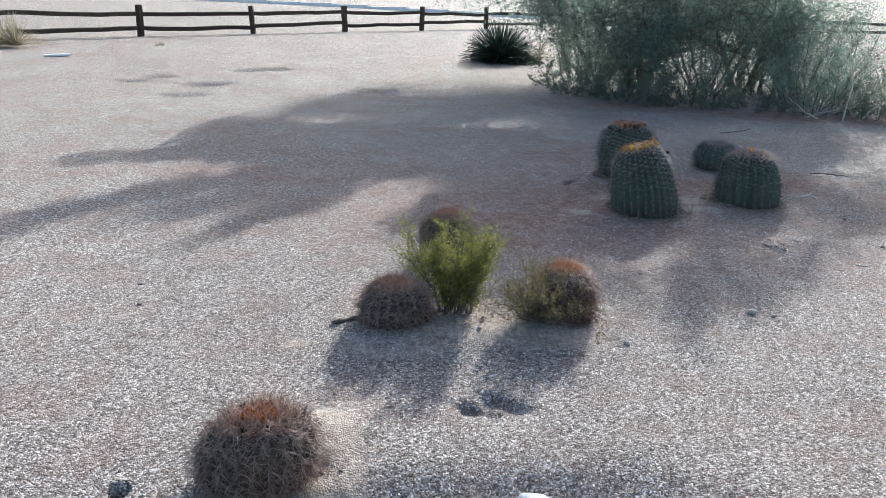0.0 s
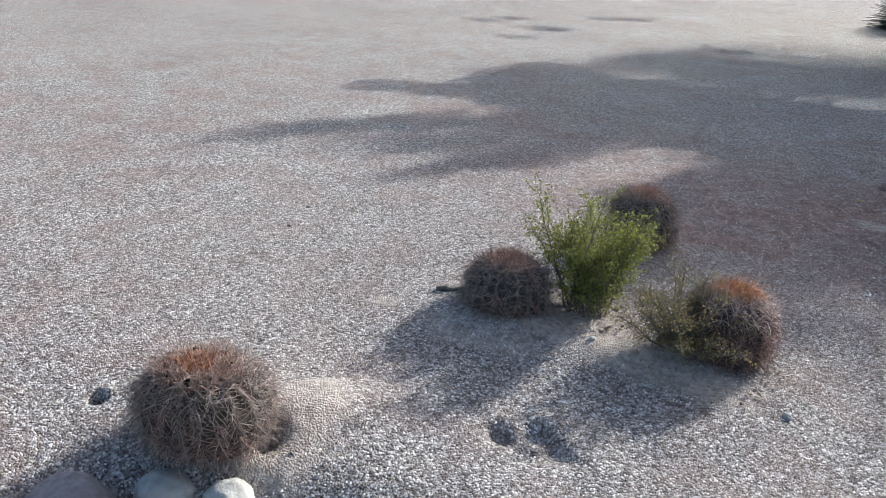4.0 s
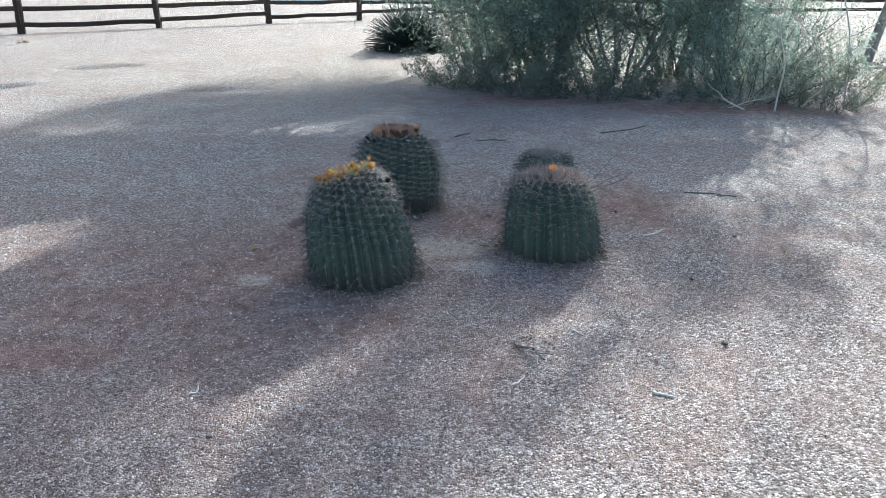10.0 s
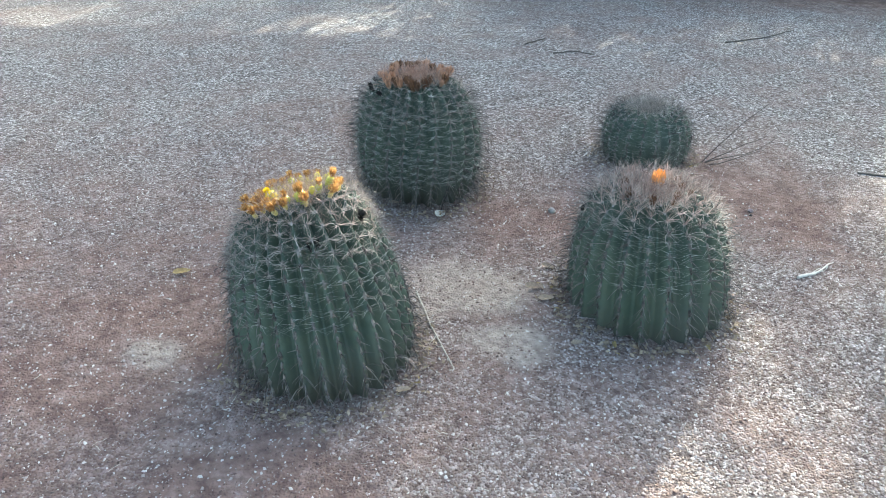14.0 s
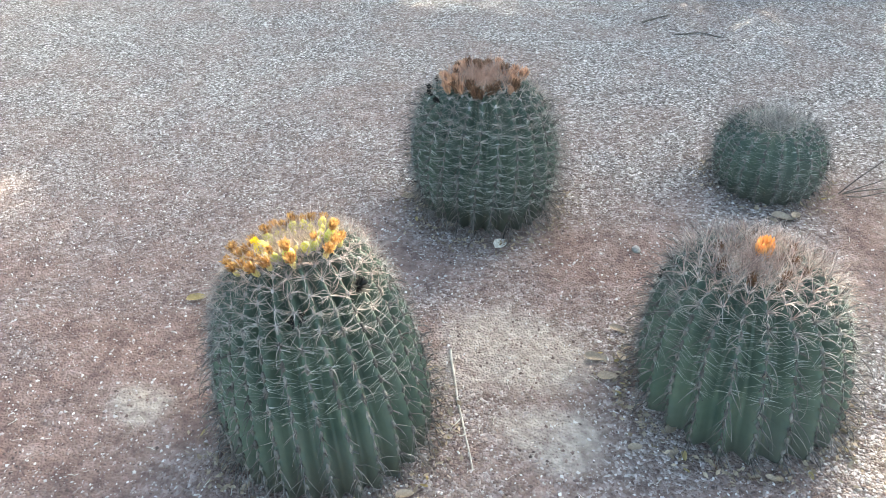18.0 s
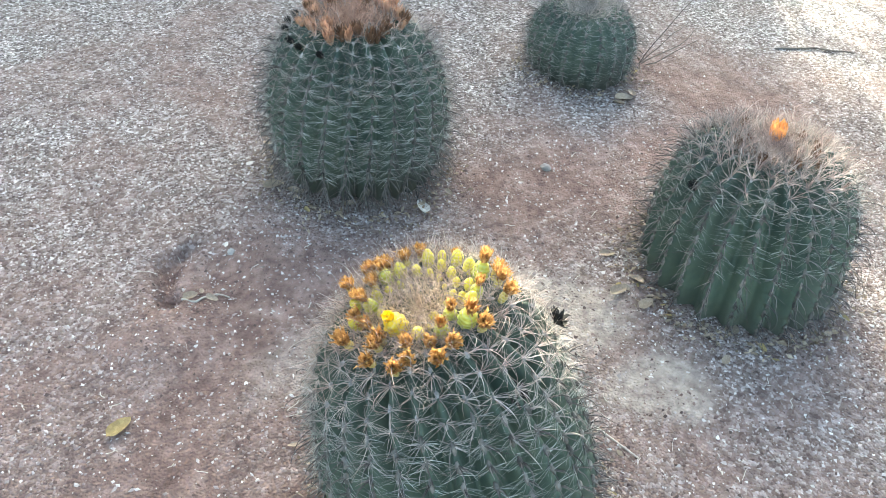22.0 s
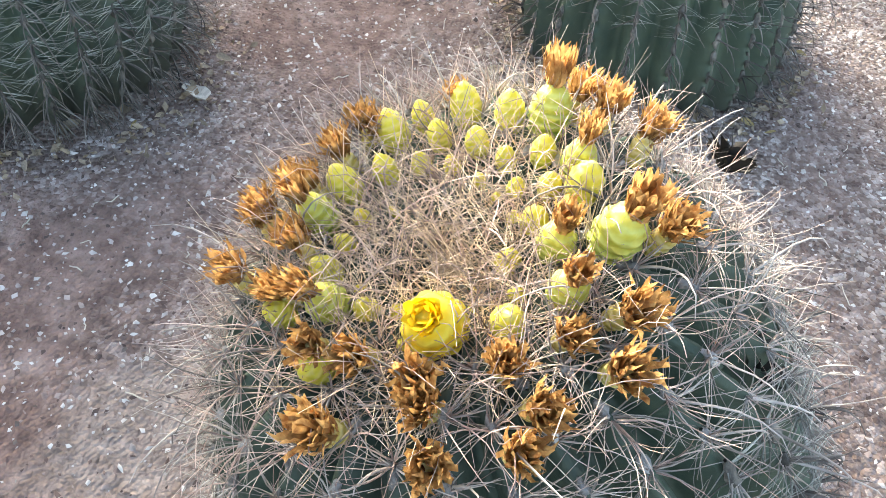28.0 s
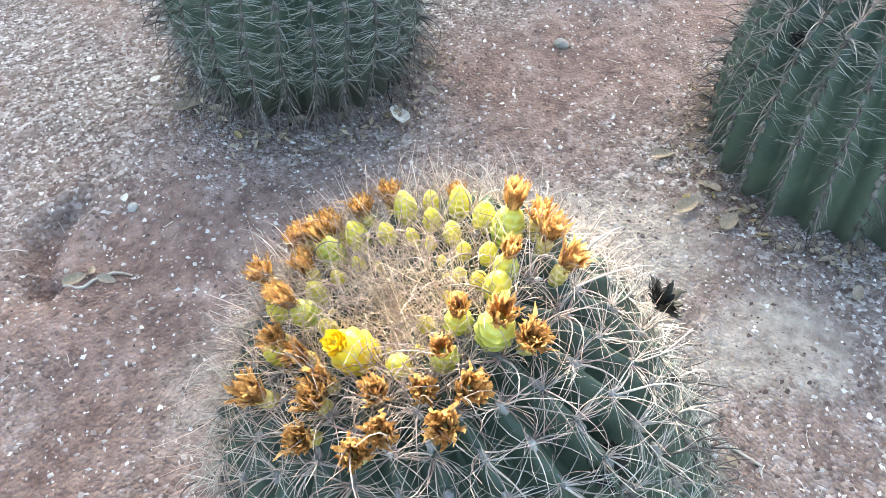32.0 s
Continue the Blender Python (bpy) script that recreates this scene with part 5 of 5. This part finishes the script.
def blades(rng, count, length, width, flat=0.15, droop=0.25, base=0.08):
    """A rosette of narrow stiff blades."""
    a = rng.uniform(0, 6.283, count)
    tilt = np.arccos(rng.uniform(flat, 1, count))
    way = np.stack([np.sin(tilt) * np.cos(a), np.sin(tilt) * np.sin(a), np.cos(tilt)], -1)
    p = way * base
    p[:, 2] = np.abs(p[:, 2]) + 0.03
    t = np.array([0, 0.35, 0.7, 1.0])
    s = length * rng.uniform(0.7, 1.1, count)
    path = p[:, None] + way[:, None] * t[None, :, None] * s[:, None, None]
    path[..., 2] -= droop * (t ** 2)[None] * s[:, None] * np.sin(tilt)[:, None]
    path[..., 2] = np.maximum(path[..., 2], 0.01)
    side = unit(np.cross(way, (0, 0, 1)) + 1e-4)
    w = np.array([0.9, 1.0, 0.6, 0.06]) * width
    up = np.cross(side, way) * width * 0.5
    v = np.stack([path - side[:, None] * w[None, :, None], path + up[:, None] * -1, path + side[:, None] * w[None, :, None]], 2)
    n = count
    i = (np.arange(n)[:, None, None] * 4 + np.arange(3)[None, :, None]) * 3
    j = np.arange(2)[None, None]
    return v.reshape(-1, 3), np.stack([i + j, i + j + 1, i + j + 4, i + j + 3], -1).reshape(-1, 4)


rng = np.random.default_rng(96)
sotol = thing("spiky_rosette_plant", 1.10, 15.6, gz(1.10, 15.6) - 0.03, "dark green spiky rosette plant with narrow sword leaves", "plant")
part("blade_tuft", mesh_of("blade_tuft", *blades(rng, 1300, 0.78, 0.012, 0.02)), YUCCA, sotol, kind="stuff")
part("heart", mesh_of("heart", *blades(rng, 160, 0.30, 0.02, 0.3)), YUCCA, sotol, "dense dark heart", kind="stuff")
for n, (x, y, h, count) in enumerate(((-8.55, 15.3, 0.66, 420), (-8.95, 15.6, 0.50, 180), (1.95, 16.2, 0.5, 140), (-6.1, 16.4, 0.10, 50))):
    clump = thing("dry_grass_clump", x, y, gz(x, y) - 0.02, "clump of pale dry grass", "grass", "dry grass clumps")
    part("blade_tuft", mesh_of("blade_tuft", *blades(rng, count, h, 0.005, 0.3, 0.4, 0.04)), STRAW, clump, kind="stuff")
low = thing("dry_weed", 3.31, 5.29, gz(3.31, 5.29) - 0.005, "small dry grey weed in the gravel", "weed")
part("blade_tuft", mesh_of("blade_tuft", *blades(rng, 40, 0.05, 0.0012, 0.2, 0.3, 0.006)), STRAW, low, kind="stuff")


# ---- split-rail fence ----
def timber(length, w, h, seed, round_top=True):
    """A rough squared timber along z, with worn edges and uneven sides."""
    rng = np.random.default_rng(seed)
    rows, k = 9, 12
    a = np.arange(k) * 2 * np.pi / k + 0.26
    sq = 1 / np.maximum(np.abs(np.cos(a)), np.abs(np.sin(a))) ** 0.75
    z = np.concatenate([np.linspace(0, length * 0.985, rows - 1), [length]])
    grow = np.ones(rows)
    grow[-1] = 0.75 if round_top else 1
    wob = rng.normal(0, 0.05, (rows, k)) + rng.normal(0, 0.05, k)[None]
    r = (sq[None] + wob) * grow[:, None] * 0.5
    bend = np.cumsum(rng.normal(0, 0.004, (rows, 2)), 0) * length
    v = np.stack([r * np.cos(a) * w + bend[:, :1], r * np.sin(a) * h + bend[:, 1:], np.broadcast_to(z[:, None], r.shape)], -1).reshape(-1, 3)
    i, j = np.arange(rows - 1)[:, None] * k, np.arange(k)[None]
    me_faces = [tuple(int(q) for q in f) for f in np.stack([i + j, i + (j + 1) % k, i + k + (j + 1) % k, i + k + j], -1).reshape(-1, 4)]
    me = bpy.data.meshes.new("timber")
    me.from_pydata([tuple(p) for p in v], [], me_faces + [tuple(range((rows - 1) * k, rows * k)), tuple(range(k - 1, -1, -1))])
    return me


POSTS = [timber(0.82, 0.13, 0.13, s) for s in (1, 2, 3)]
fence_spots = [(-11.92 + 2.22 * k, 14.62 + 2.17 * k) for k in range(-3, 8)]
cx, cy = fence_spots[-1]
fence_spots += [(cx + 3.4 * k, cy - 0.25 * k) for k in range(1, 12)]
fence = thing("split_rail_fence", fence_spots[0][0], fence_spots[0][1], gz(*fence_spots[0]), "dark brown two-rail split-rail timber fence", "fence")
home = Vector(fence.location) / SIZE
pick = random.Random(3)
for n, (x, y) in enumerate(fence_spots):
    here = Vector((x, y, gz(x, y) - 0.08)) - home
    part("post", POSTS[n % 3], FENCE, fence, at=Matrix.Translation(here) @ pose(0, 0, 0, pick.uniform(-1.5, 1.5), pick.uniform(-1.5, 1.5), pick.uniform(0, 90)))
    if n:
        for h in (0.185, 0.53):
            a, b = Vector((*fence_spots[n - 1], gz(*fence_spots[n - 1]) + h + pick.uniform(-0.025, 0.025))), Vector((x, y, gz(x, y) + h + pick.uniform(-0.025, 0.025)))
            way = (b - a).normalized()
            rail = timber((b - a).length + 0.10, 0.075, 0.10, 40 + 3 * n + int(h * 3), False)
            part("rail", rail, FENCE, fence, at=Matrix.Translation(a - home - way * 0.05) @ way.to_track_quat("Z", "Y").to_matrix().to_4x4())


def rounded_box(name, sx, sy, sz, bevel):
    bm = bmesh.new()
    bmesh.ops.create_cube(bm, size=1.0)
    bmesh.ops.scale(bm, vec=(sx, sy, sz), verts=bm.verts)
    bmesh.ops.bevel(bm, geom=bm.edges[:], offset=bevel, segments=2, affect="EDGES")
    me = bpy.data.meshes.new(name)
    bm.to_mesh(me)
    bm.free()
    return me


# the white kerb of the drive beyond the fence, in cast lengths, and the board lying on the gravel
a, b = Vector((-32.0, 67.3, 0)), Vector((16.0, 30.7, 0))
way = (b - a).normalized()
kerb = tagged(new("kerb"), "white painted concrete kerb beyond the fence", kind="structure")
kerb.matrix_basis = PLAN.copy()
KERB_STONE = rounded_box("kerb_stone", 2.97, 0.30, 0.40, 0.02)
for n in range(20):
    p = a + way * (3.0 * n)
    part("kerb_stone", KERB_STONE, KERB, kerb, at=Matrix.Translation((p.x, p.y, gz(p.x, p.y) - 0.02)) @ pose(0, 0, 0, 0, 0, math.degrees(math.atan2(way.y, way.x))))
BOARD = rounded_box("board", 0.41, 0.15, 0.035, 0.004)
for x, y, turn in ((-7.77, 12.94, 26), (-6.93, 13.69, 27)):
    board = part("board", BOARD, KERB, at=Matrix.Translation((x, y, gz(x, y) + 0.02)) @ pose(0, 0, 0, 0, 0, turn))
    tagged(board, "short whitish board lying on the gravel", "board", "boards on the gravel")


# ---- river stones, pipe ----
def stone_mesh(seed, sx, sy, sz, lump=0.16, pits=0.0):
    """A water-worn stone: a rounded lump flattened on some sides."""
    rng = np.random.default_rng(seed)
    bm = bmesh.new()
    bmesh.ops.create_icosphere(bm, subdivisions=4, radius=1.0)
    cuts = [(unit(rng.normal(0, 1, 3)), rng.uniform(0.70, 0.95)) for _ in range(6)]
    for v in bm.verts:
        p = np.array(v.co)
        for w, d in cuts:
            over = p @ w - d
            if over > 0:
                p = p - w * over * 0.8
        q = Vector(p * 1.3 + seed)
        p = p * (1 + lump * (noise.noise(q) + 0.35 * noise.noise(q * 2.7) + 0.12 * noise.noise(q * 7)))
        v.co = p * (sx, sy, sz)
    me = bpy.data.meshes.new("stone")
    bm.to_mesh(me)
    bm.free()
    return smooth(me)


NEAR_STONES = [  # x, y, width, depth, height, turn, kind
    (-0.69, 1.588, 0.172, 0.105, 0.075, -12, 0), (-0.565, 1.775, 0.085, 0.070, 0.050, 10, 1), (-0.39, 1.83, 0.070, 0.070, 0.060, -20, 1), (-0.19, 1.865, 0.060, 0.080, 0.070, 15, 2),
    (-0.165, 1.705, 0.034, 0.042, 0.032, 40, 1), (-0.425, 1.78, 0.036, 0.032, 0.030, 0, 1), (-0.305, 1.765, 0.022, 0.036, 0.026, 30, 1),
    (-0.217, 1.75, 0.034, 0.030, 0.026, 0, 3), (-0.35, 1.735, 0.040, 0.036, 0.030, 20, 2),
]
FAR_STONES = [
    (-0.065, 1.905, 0.062, 0.055, 0.045, 30, 1), (0.075, 1.87, 0.090, 0.080, 0.075, 20, 3), (0.275, 1.90, 0.105, 0.085, 0.080, -25, 2), (0.425, 1.825, 0.125, 0.090, 0.080, -35, 0),
    (-0.035, 1.745, 0.095, 0.065, 0.050, 5, 0),
    (0.33, 1.71, 0.100, 0.075, 0.060, 15, 2), (-0.095, 1.835, 0.045, 0.022, 0.018, 0, 3), 
    (0.07, 1.725, 0.018, 0.026, 0.020, 10, 1), (0.165, 1.92, 0.02, 0.035, 0.03, 50, 3),
]
STONE_LABELS = ("flattish mauve river stone", "rounded whitish river stone", "smooth bluish-grey river stone", "rough tan stone with dried mud")
for n, (x, y, sx, sy, sz, turn, kind) in enumerate(NEAR_STONES + FAR_STONES):
    ob = part("river_stone", stone_mesh(200 + n, sx, sy, sz, 0.07 if sx > 0.15 else 0.16), ROCKS[kind], at=pose(x + 0.020, y - 0.005, gz(x + 0.020, y - 0.045) + sz * 0.22, 0, 0, turn))
    tagged(ob, STONE_LABELS[kind] + " in the wash", "stone", "stones in the wash")
for n, (x, y, s, kind) in enumerate(((1.51, 3.38, 0.023, 1), (1.60, 3.345, 0.014, 3), (1.11, 5.81, 0.010, 1), (1.985, 5.92, 0.016, 3), (0.80, 2.96, 0.016, 3), (1.08, 3.86, 0.010, 0), (2.81, 5.06, 0.012, 0), (2.69, 6.02, 0.012, 0), (0.16, 3.0, 0.013, 1), (-1.43, 3.25, 0.014, 0), (-1.52, 3.49, 0.012, 0))):
    ob = part("pebble", stone_mesh(260 + n, s, s * 0.8, s * 0.6), ROCKS[kind], at=pose(x, y, gz(x, y) + s * 0.3, 0, 0, 37 * n))
    tagged(ob, "single larger pebble in the gravel", "stone", "larger pebbles")

pipe = thing("drain_pipe", -0.557, 1.311, -0.073, "dark corrugated plastic drain pipe half buried in gravel", "pipe", turn=208)
pipe.matrix_basis = PLAN @ pose(-0.557, 1.311, -0.073, 0, 12, 183.9)


def lathe(outline, k=36):
    """A turned shape about the x axis from (x, radius) points."""
    o = np.array(outline)
    a = np.arange(k) * 2 * np.pi / k
    v = np.stack([np.broadcast_to(o[:, :1], (len(o), k)), o[:, 1:] * np.cos(a), o[:, 1:] * np.sin(a)], -1).reshape(-1, 3)
    i, j = np.arange(len(o) - 1)[:, None] * k, np.arange(k)[None]
    return v, np.stack([i + j, i + (j + 1) % k, i + k + (j + 1) % k, i + k + j], -1).reshape(-1, 4)


part("tube", smooth(mesh_of("tube", *lathe([(-0.02, 0.122), (-0.02, 0.114), (0.62, 0.114), (0.62, 0.122), (-0.02, 0.122)]))), PIPE, pipe)
RIB = smooth(mesh_of("rib", *lathe([(-0.024, 0.118), (-0.023, 0.150), (-0.020, 0.163), (-0.014, 0.168), (0.014, 0.168), (0.020, 0.163), (0.023, 0.150), (0.024, 0.118)])))
for k in range(7):
    part("rib", RIB, PIPE, pipe, at=Matrix.Translation((0.004 + 0.092 * k, 0, 0)))


# gravel lodged in the grooves of the pipe
rng = np.random.default_rng(92)
n = 900
a, groove = rng.normal(0, 0.75, n), 0.05 + 0.092 * rng.integers(0, 6, n) + rng.uniform(-0.021, 0.021, n)
r = 0.124 + 0.018 * rng.random(n)
centre = np.stack([groove, r * np.sin(a), r * np.cos(a)], -1)
corner = np.array([(1, 0, -0.6), (-0.5, 0.87, -0.6), (-0.5, -0.87, -0.6), (0, 0, 0.9)])
v = centre[:, None] + (corner[None] + rng.normal(0, 0.25, (n, 4, 3))) * rng.uniform(0.004, 0.009, (n, 1, 1))
f = np.array([(0, 1, 3), (1, 2, 3), (2, 0, 3), (2, 1, 0)])
part("gravel_fill", mesh_of("gravel_fill", v.reshape(-1, 3), (np.arange(n)[:, None, None] * 4 + f[None]).reshape(-1, 3)), GREY_GRAVEL, pipe, "gravel lodged between the ribs", kind="stuff")


# ---- sticks, dead leaves and other litter ----
def stick(points, r0, label, material=None, name="stick", twigs=0, seed=0):
    rng = np.random.default_rng(seed)
    x, y = points[0]
    top = thing(name, x, y, gz(x, y), label, "stick", "sticks on the gravel")
    path = np.array([(px - x, py - y, gz(px, py) - gz(x, y) + r0 * 0.8) for px, py in points])
    u = np.linspace(0, len(path) - 1, 9)
    path = np.stack([np.interp(u, np.arange(len(path)), path[:, c]) for c in range(3)], -1) + rng.normal(0, r0 * 0.35, (9, 3))
    part("stem", limb_mesh("stem", path, r0, r0 * 0.55, 6), material or DEAD_WOOD, top)
    for k in range(twigs):
        q = path[rng.integers(2, 8)]
        w = unit(path[-1] - path[0]) + rng.normal(0, 0.7, 3)
        w[2] = 0.05
        part("twig", limb_mesh("twig", wander(rng, q, w, r0 * rng.uniform(8, 16), 4, 0.15), r0 * 0.5, r0 * 0.25, 5), material or DEAD_WOOD, top)
    return top


stick([(2.735, 5.585), (2.795, 5.62), (2.85, 5.665)], 0.0055, "short thick bleached stick on gravel", PALE_WOOD, twigs=2, seed=1)
stick([(1.585, 5.36), (1.65, 5.20), (1.735, 5.02)], 0.0035, "thin forked pale twig beside the flowering cactus", twigs=3, seed=2)
stick([(1.956, 4.145), (1.98, 4.165), (2.002, 4.20)], 0.0045, "curved pale stick on the gravel", PALE_WOOD, seed=3)
stick([(2.395, 4.105), (2.42, 4.095), (2.451, 4.080)], 0.0050, "curved bleached stick on the gravel", PALE_WOOD, seed=4)
stick([(2.215, 4.544), (2.232, 4.524), (2.248, 4.503)], 0.0035, "flat pale bark chip on the gravel", PALE_WOOD, seed=5)
stick([(0.945, 4.08), (0.97, 4.10), (0.965, 4.14)], 0.004, "curved pale seed pod on the gravel", PALE_WOOD, seed=6)
stick([(3.05, 8.30), (3.3, 8.45), (3.55, 8.66)], 0.005, "long grey twig on the gravel", BARK, twigs=4, seed=7)
stick([(1.834, 8.055), (1.89, 8.12), (1.949, 8.184)], 0.0055, "short dark stick on the gravel", BARK, seed=8)
stick([(3.19, 6.415), (3.33, 6.37), (3.46, 6.30)], 0.0045, "dark fallen twig on the gravel", BARK, twigs=2, seed=9)
stick([(-0.49, 3.05), (-0.44, 3.07), (-0.40, 3.09)], 0.012, "dark dead stump beside a cactus", BARK, twigs=2, seed=10)
stick([(2.0, 7.9), (2.12, 7.95), (2.22, 7.9)], 0.004, "dark dry twig on the gravel", BARK, twigs=2, seed=12)
rng = np.random.default_rng(97)
for n in range(22):
    x, y, a = 2.05 + rng.normal(0, 0.05), 4.44 + rng.normal(0, 0.07), rng.uniform(0, 3.14)
    s = rng.uniform(0.015, 0.045)
    stick([(x - s * math.cos(a), y - s * math.sin(a)), (x, y + 0.004), (x + s * math.cos(a), y + s * math.sin(a))], rng.uniform(0.0012, 0.003), "broken grey twig in a small heap", BARK if n % 3 else DEAD_WOOD, seed=100 + n)


for x, y, size in ((2.735, 4.437, 0.012), (3.187, 5.587, 0.008)):
    clod = part("earth_clod", stone_mesh(int(1000 * x), size, 0.85 * size, 0.8 * size, 0.3), CLOD, at=Matrix.Translation((x, y, gz(x, y) + 0.4 * size)))
    tagged(clod, "small brown clod of dry earth on the gravel", "clod", "bits on the gravel")
for x, y in ((2.812, 5.046), (2.685, 5.988), (3.382, 5.929), (2.687, 6.013)):
    seed = part("seed_pod", stone_mesh(int(1000 * x), 0.0055, 0.004, 0.0035, 0.3), SEED, at=Matrix.Translation((x, y, gz(x, y) + 0.003)))
    tagged(seed, "small blackened seed pod on the gravel", "seed pod", "bits on the gravel")


def leaf_mesh(seed, size):
    """A curled oval dead leaf with thickness."""
    rng = np.random.default_rng(seed)
    u, w = np.linspace(-1, 1, 9), np.linspace(-1, 1, 5)
    uu, ww = np.meshgrid(u, w, indexing="ij")
    half = 0.45 * np.sqrt(np.maximum(1 - uu ** 2, 0)) * (1 - 0.25 * uu)
    x, y = uu * size, ww * half * size
    z = 0.35 * size * (ww * half) ** 2 * 4 * rng.uniform(0.5, 1.2) + 0.12 * size * uu ** 2 + rng.normal(0, 0.02 * size, uu.shape)
    top_v, low_v = np.stack([x, y, z + 0.0008], -1).reshape(-1, 3), np.stack([x, y, z], -1).reshape(-1, 3)
    i = (np.arange(8)[:, None] * 5 + np.arange(4)).ravel()
    f = np.stack([i, i + 5, i + 6, i + 1], -1)
    return smooth(mesh_of("leaf", np.concatenate([top_v, low_v]), np.concatenate([f, f[:, ::-1] + 45])))


LEAVES = [leaf_mesh(s, 1.0) for s in range(5)]
PALE_LEAVES, WHITE_LEAVES = [m.copy() for m in LEAVES], [m.copy() for m in LEAVES]


def leaf(x, y, size, turn, label, material=LITTER, kind=0, tilt=10):
    src = LEAVES if material is LITTER else WHITE_LEAVES if material is WHITE_LEAF else PALE_LEAVES
    ob = part("dead_leaf", src[kind % 5], material, at=pose(x, y, gz(x, y) + 0.006, tilt, tilt * 0.6, turn) @ Matrix.Scale(size, 4))
    return tagged(ob, label, "leaf", "fallen leaves")


leaf(1.594, 5.845, 0.038, 80, "whitish curled dead leaf at a cactus foot", WHITE_LEAF, tilt=18)
for x, y, size, turn, kind in ((1.005, 5.690, 0.019, 25, 1), (1.050, 5.672, 0.015, -35, 3), (1.030, 5.70, 0.012, 80, 4)):
    leaf(x, y, size, turn, "curled tan dead leaf by a small hollow", kind=kind, tilt=28)
stick([(0.985, 5.70), (1.01, 5.665), (1.05, 5.690), (1.085, 5.665)], 0.003, "curly dry twig by a small hollow", seed=13)
leaf(1.103, 5.833, 0.011, 70, "small whitish leaf on the gravel", WHITE_LEAF, 2)
leaf(1.209, 6.137, 0.014, 40, "whitish dead leaf near a cactus foot", WHITE_LEAF, 3)
leaf(0.847, 5.380, 0.028, 40, "yellow fallen leaf on the gravel", YELLOW_LEAF, 1)
for x, y, s, a in ((1.968, 5.372, 0.026, 20), (1.972, 5.555, 0.022, -10), (1.93, 5.43, 0.028, 15), (1.99, 5.45, 0.022, 110), (2.12, 5.25, 0.022, 60), (1.25, 6.02, 0.03, 20), (1.30, 5.98, 0.022, -30), (1.42, 5.90, 0.02, 10), (1.50, 5.88, 0.018, 50), (2.05, 5.18, 0.018, 30), (2.4, 6.2, 0.035, 0), (2.44, 6.22, 0.028, 70), (2.37, 6.18, 0.022, 120), (1.62, 4.92, 0.02, 30), (1.24, 4.90, 0.022, 170), (0.13, 3.17, 0.022, 20), (0.18, 3.12, 0.02, 70)):
    leaf(x, y, s, a, "small pale dead leaf in the litter", kind=int(1000 * x))
rng = np.random.default_rng(98)
for cx, cy, r, count in ((1.395, 5.065, 0.235, 34), (1.498, 6.085, 0.21, 30), (2.25, 5.42, 0.25, 34), (2.355, 6.43, 0.185, 20), (0.10, 3.19, 0.10, 16)):
    for _ in range(count):
        a, d = rng.uniform(0, 6.283), r + abs(rng.normal(0, 0.03))
        leaf(cx + d * math.cos(a), cy + d * math.sin(a), rng.uniform(0.006, 0.014), rng.uniform(0, 360), "tiny brown dead leaf in the cactus litter", YELLOW_LEAF if rng.random() < 0.15 else LITTER, int(rng.integers(5)), 20)
# crumbled leaf litter round the feet of the cacti
rng = np.random.default_rng(93)
spots = []
for cx, cy, r, count in ((1.402, 5.055, 0.235, 520), (1.498, 6.068, 0.225, 520), (2.25, 5.42, 0.23, 520), (2.355, 6.43, 0.175, 260), (0.08, 3.18, 0.12, 160), (0.5, 3.12, 0.2, 160), (2.06, 4.44, 0.04, 60)):
    a, d = rng.uniform(0, 6.283, count), r + np.abs(rng.normal(0, 0.035, count))
    spots.append(np.stack([cx + d * np.cos(a), cy + d * np.sin(a)], -1))
xy = np.concatenate(spots)
base = np.concatenate([xy, (ground_z(xy[:, 0], xy[:, 1]) + 0.005)[:, None]], 1)
flat = rng.normal(0, 1, base.shape) * (1, 1, 0.15)
part("leaf_litter", mesh_of("leaf_litter", *leaves(rng, base, unit(flat) * 3, 1, 0.016, 0.25, 0.003)), LITTER_CRUMB, ground, "crumbled brown leaf litter", kind="stuff")
# fine straw, and bare stems standing beside the small cactus
rng = np.random.default_rng(94)
n = 420
a, d = rng.uniform(0, 6.283, n), 1.5 * np.sqrt(rng.random(n))
x, y, turn, s = 1.5 + d * np.cos(a), 5.45 + 0.9 * d * np.sin(a), rng.uniform(0, 6.283, n), rng.uniform(0.005, 0.017, n)
k = np.linspace(-1, 1, 4)
px, py = x[:, None] + np.cos(turn)[:, None] * s[:, None] * k + rng.normal(0, 0.0015, (n, 4)), y[:, None] + np.sin(turn)[:, None] * s[:, None] * k + rng.normal(0, 0.0015, (n, 4))
paths = np.stack([px, py, ground_z(px, py) + 0.005], -1)
part("straw_litter", mesh_of("straw_litter", *tubes(paths, np.broadcast_to(rng.uniform(0.0004, 0.0011, n)[:, None], (n, 4)))), DEAD_WOOD, ground, "fine broken straw on the gravel", kind="stuff")
rng = np.random.default_rng(99)
stems = thing("dead_weed", 2.575, 6.40, gz(2.575, 6.40) - 0.01, "bare dark dead stems beside the small cactus", "twigs")
for way, size in (((0.65, 0.3, 0.75), 0.34), ((0.95, 0.2, 0.28), 0.34), ((0.9, 0.35, 0.22), 0.30), ((1, -0.1, 0.15), 0.25)):
    part("stem", limb_mesh("stem", wander(rng, (0, 0, 0), way, size, 7, 0.10), 0.0024, 0.0009, 5), BARK, stems)
